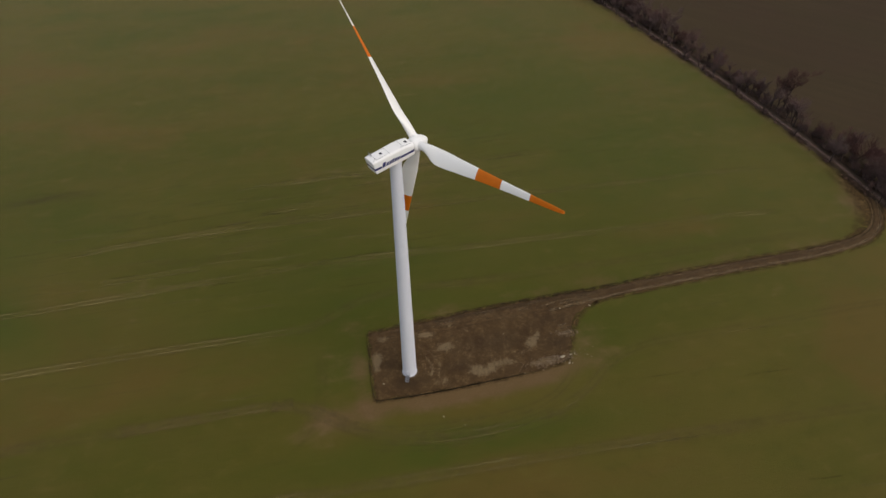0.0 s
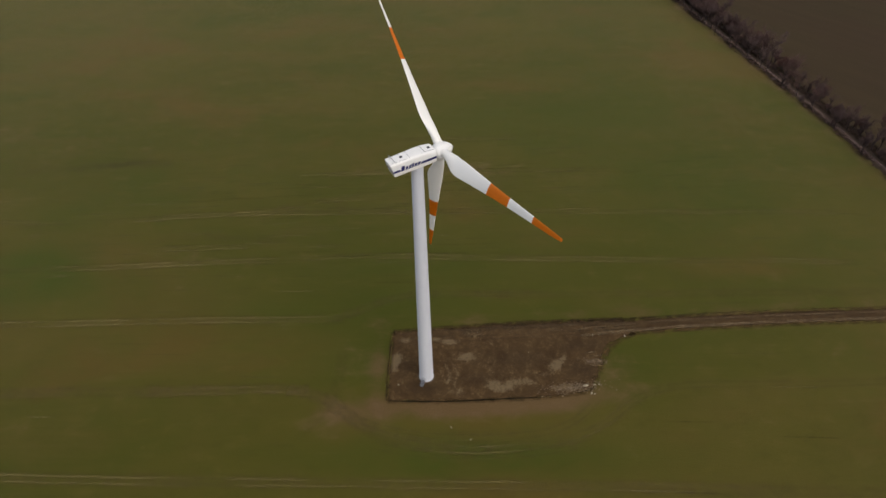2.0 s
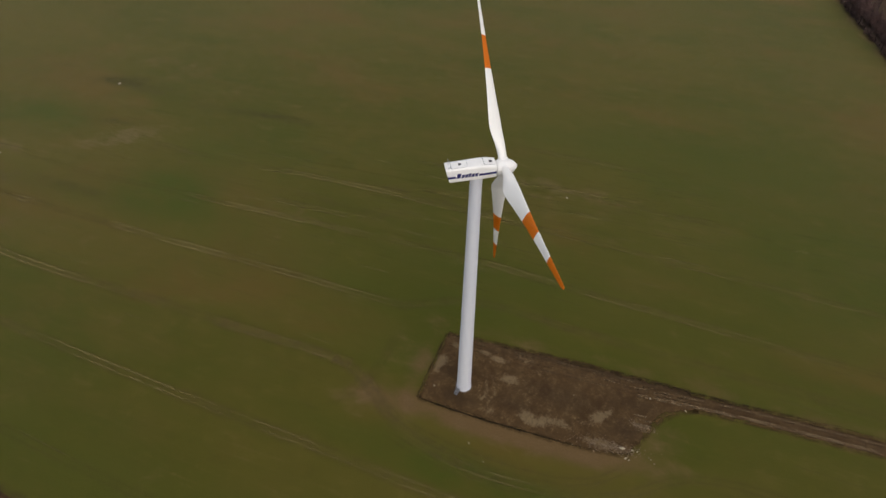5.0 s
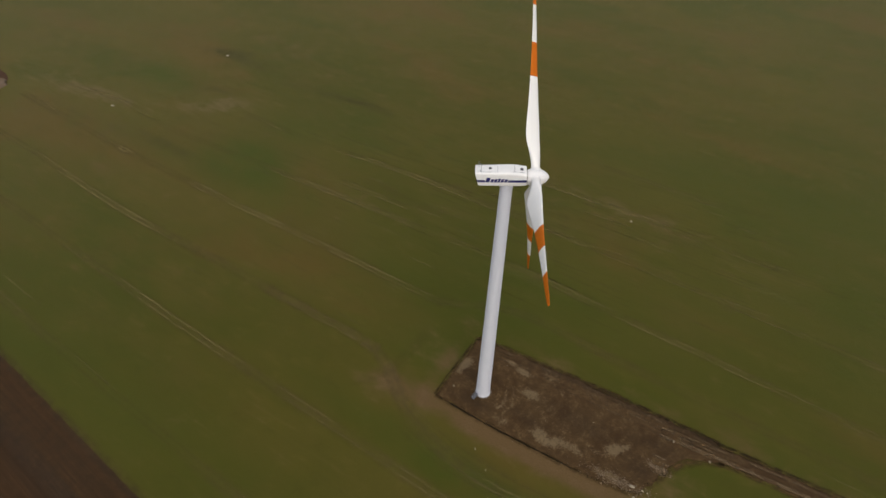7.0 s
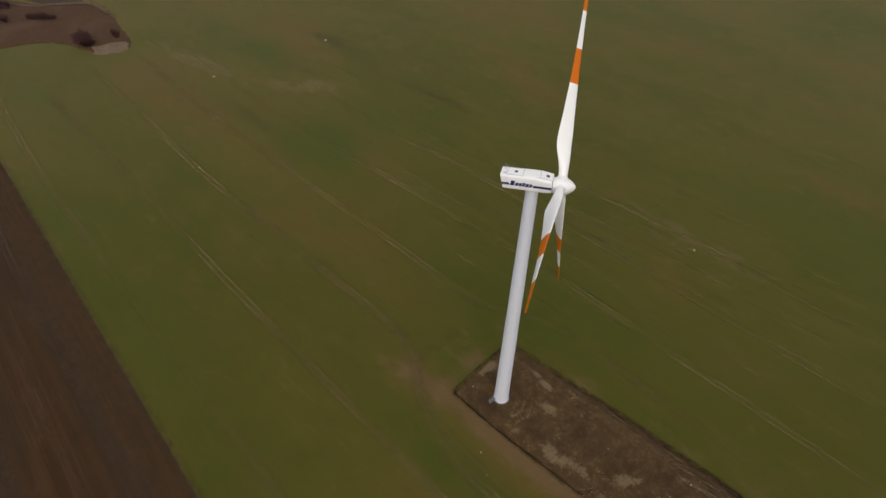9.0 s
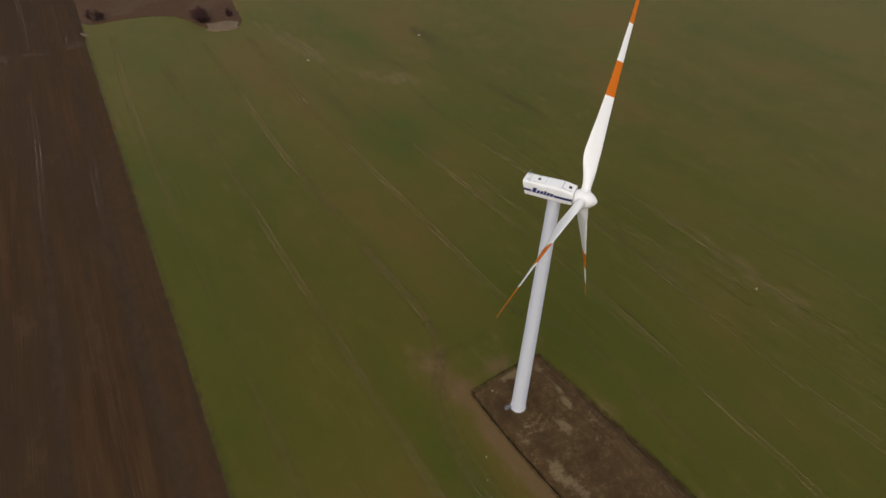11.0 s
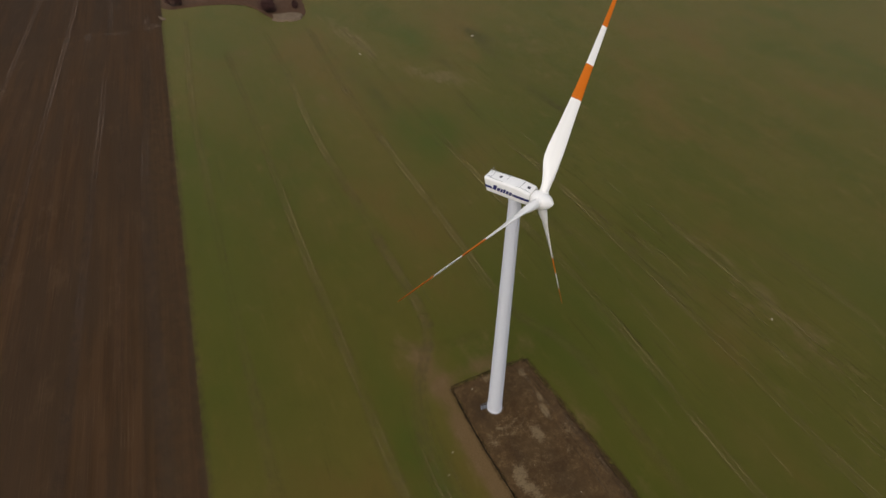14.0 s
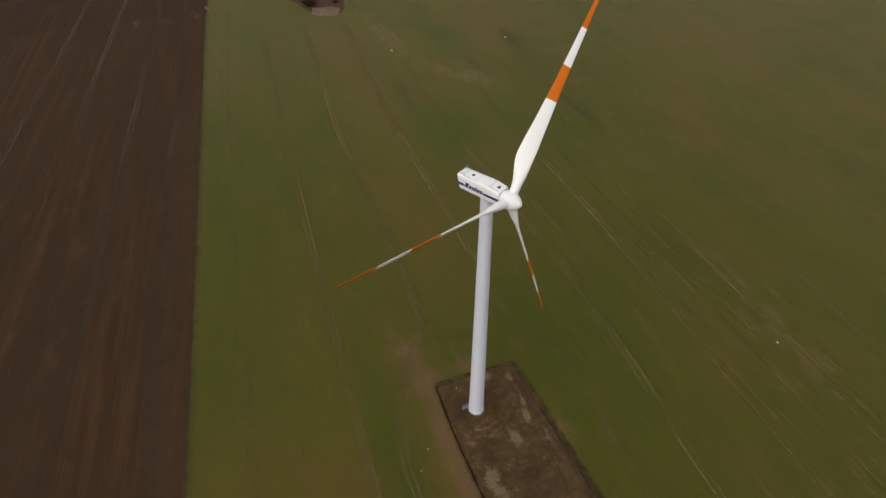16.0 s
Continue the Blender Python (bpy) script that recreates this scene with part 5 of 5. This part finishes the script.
for x, y, s in ((-211, 96.6, 0.9), (-212.6, 98.2, 0.8), (-209.6, 97.6, 1.0), (-203.4, 107.2, 0.6), (-202, 106, 0.5), (-258, 97, 0.8), (-255, 98.5, 0.9), (-208, 95.4, 1.0), (-206, 94, 1.2), (-204.6, 96, 0.7), (-210, 96.5, 0.6), (-201, 106, 0.5), (-200, 105, 0.4), (-248.5, 104.6, 0.5), (-247, 105.4, 0.6), (-245.4, 105.2, 0.6), (-244, 106.3, 0.7), (-242.5, 106.4, 0.65), (-241, 107.6, 0.7), (-239.6, 108.0, 0.6), (-238, 109, 0.5), (-208.6, 96.6, 0.8), (-206.8, 96.6, 0.9), (-205.4, 94.4, 0.9), (-246, 69.5, 1.2), (-244.5, 71.5, 0.8), (-268, 107, 0.9), (-265, 109, 0.8),
                (-150, 243, 0.9), (-144, 240, 1.0), (-138, 239, 0.9), (-133, 243, 1.0), (-128, 247, 0.8), (-140, 247, 1.0), (-149, 251, 1.0), (-158, 246, 1.0), (-154, 241, 1.1), (-147, 238.5, 1.0), (-141, 237.5, 0.9), (-136, 238, 0.9), (-131, 241, 0.9), (-136, 243, 1.1), (-143, 243, 1.1), (-152, 246, 1.1), (-162, 242, 1.1), (-167, 245, 1.1), (-125, 250, 0.9), (-130, 251, 1.0), (-122, 255, 0.9), (-134, 254, 1.1), (-146, 247, 1.0)):
    plant("bush", rnd.choice(BUSHES), x, y, s, rnd.uniform(0, 360), "dark leafless thorn bush on rough grass", "bush", "bushes on the rough ground")


# ---------- stones, rubble ----------
def stone_mesh(seed, flat=0.6):
    r = random.Random(seed)
    bm = bmesh.new()
    bmesh.ops.create_icosphere(bm, subdivisions=1, radius=0.5)
    for v in bm.verts:
        k = 1 + r.uniform(-0.25, 0.25)
        v.co = Vector((v.co.x * k * 1.15, v.co.y * k * r.uniform(0.5, 0.7), v.co.z * k * flat))
    me = bpy.data.meshes.new("stone")
    bm.to_mesh(me)
    bm.free()
    me.materials.append(STONE)
    return me


STONES = [stone_mesh(70 + k) for k in range(6)]


def stone(x, y, size, z=0.05, label="pale stone lying on the ground", group="loose stones", name="stone"):
    ob = new(name, STONES[rnd.randrange(6)])
    ob.matrix_world = pose(x, y, z + size * 0.12, 0, 0, rnd.uniform(0, 360)) @ Matrix.Diagonal((size, size, size, 1))
    return tagged(ob, label, "stone", group)


stone(31.3, -16.3, 1.1, 0.02, "white boulder at the edge of the earth pad")
for x, y, s in ((33.3, -16.9, 0.6), (34.2, -17.2, 0.5), (31.5, -18.5, 0.7), (32.0, -18.9, 0.45), (36.5, -19.0, 0.25), (47.3, -8.4, 0.6), (40.5, -5.1, 0.5), (-6.55, 0.35, 0.5), (0.0, -13.8, 0.45), (2.6, -17.9, 0.4),
                (35.8, 63.8, 0.8), (-143.5, 93.6, 1.2), (-119.5, 137.0, 1.2), (24.0, -3.5, 0.22), (14, -5, 0.2)):
    stone(x, y, s, 0.08 if -10 < x < 46 and abs(y) < 20 else 0.0)

# pale broken rubble at the corner of the pad: far too many to count
bm = bmesh.new()
rr = random.Random(9)
for _ in range(1000):
    u, v = rr.gauss(0, 1), rr.gauss(0, 1)
    x, y = 28.6 + 3.0 * u, -15.5 - 0.95 * u + 0.7 * v
    if rr.random() < 0.25:
        x, y = 36.6 + 1.3 * u, -11.6 - 0.5 * u + 0.5 * v
    s = rr.uniform(0.04, 0.12) * (1.6 if rr.random() < 0.08 else 1)
    c = Vector((x, y, 0.10))
    top = [c + Vector((rr.uniform(-s, s) * 0.4, rr.uniform(-s, s) * 0.4, s * 0.7))]
    base = [c + Vector((s * math.cos(a + rr.uniform(-0.3, 0.3)), s * math.sin(a + rr.uniform(-0.3, 0.3)), -0.06)) for a in (0, 1.26, 2.51, 3.77, 5.03)]
    vs = [bm.verts.new(p) for p in base + top]
    for i in range(5):
        bm.faces.new((vs[i], vs[(i + 1) % 5], vs[5]))
tagged(part("rubble", bm, RUBBLE), "scattered pale rubble and gravel at the pad corner", "rubble", kind="stuff")
# clods of earth over the pad
bm = bmesh.new()
for _ in range(1500):
    u, v = rr.random(), rr.random()
    a, b = Vector(edge_at(NEAR_EDGE, u)), Vector(edge_at(FAR_EDGE, u))
    p = a.lerp(b, 0.03 + 0.94 * v)
    s = rr.uniform(0.04, 0.12) * (1.8 if rr.random() < 0.06 else 1)
    if math.hypot(p.x, p.y) < 2.6:
        continue
    c = Vector((p.x, p.y, 0.06))
    vs = [bm.verts.new(c + Vector((s * math.cos(t + rr.uniform(-0.3, 0.3)), s * math.sin(t + rr.uniform(-0.3, 0.3)), -0.03))) for t in (0, 1.57, 3.14, 4.71)] + [bm.verts.new(c + Vector((0, 0, s * 0.9)))]
    for i in range(4):
        bm.faces.new((vs[i], vs[(i + 1) % 4], vs[4]))
tagged(part("earth_clods", bm, MUD), "small dark clods of earth on the bare pad", "clods", kind="stuff")

# ---------- the plan to metres ----------
for me in bpy.data.meshes:
    me.transform(Matrix.Scale(PLAN, 4))
for ob in scene.objects:
    if ob.type in ("MESH", "EMPTY"):
        ob.location = ob.location * PLAN
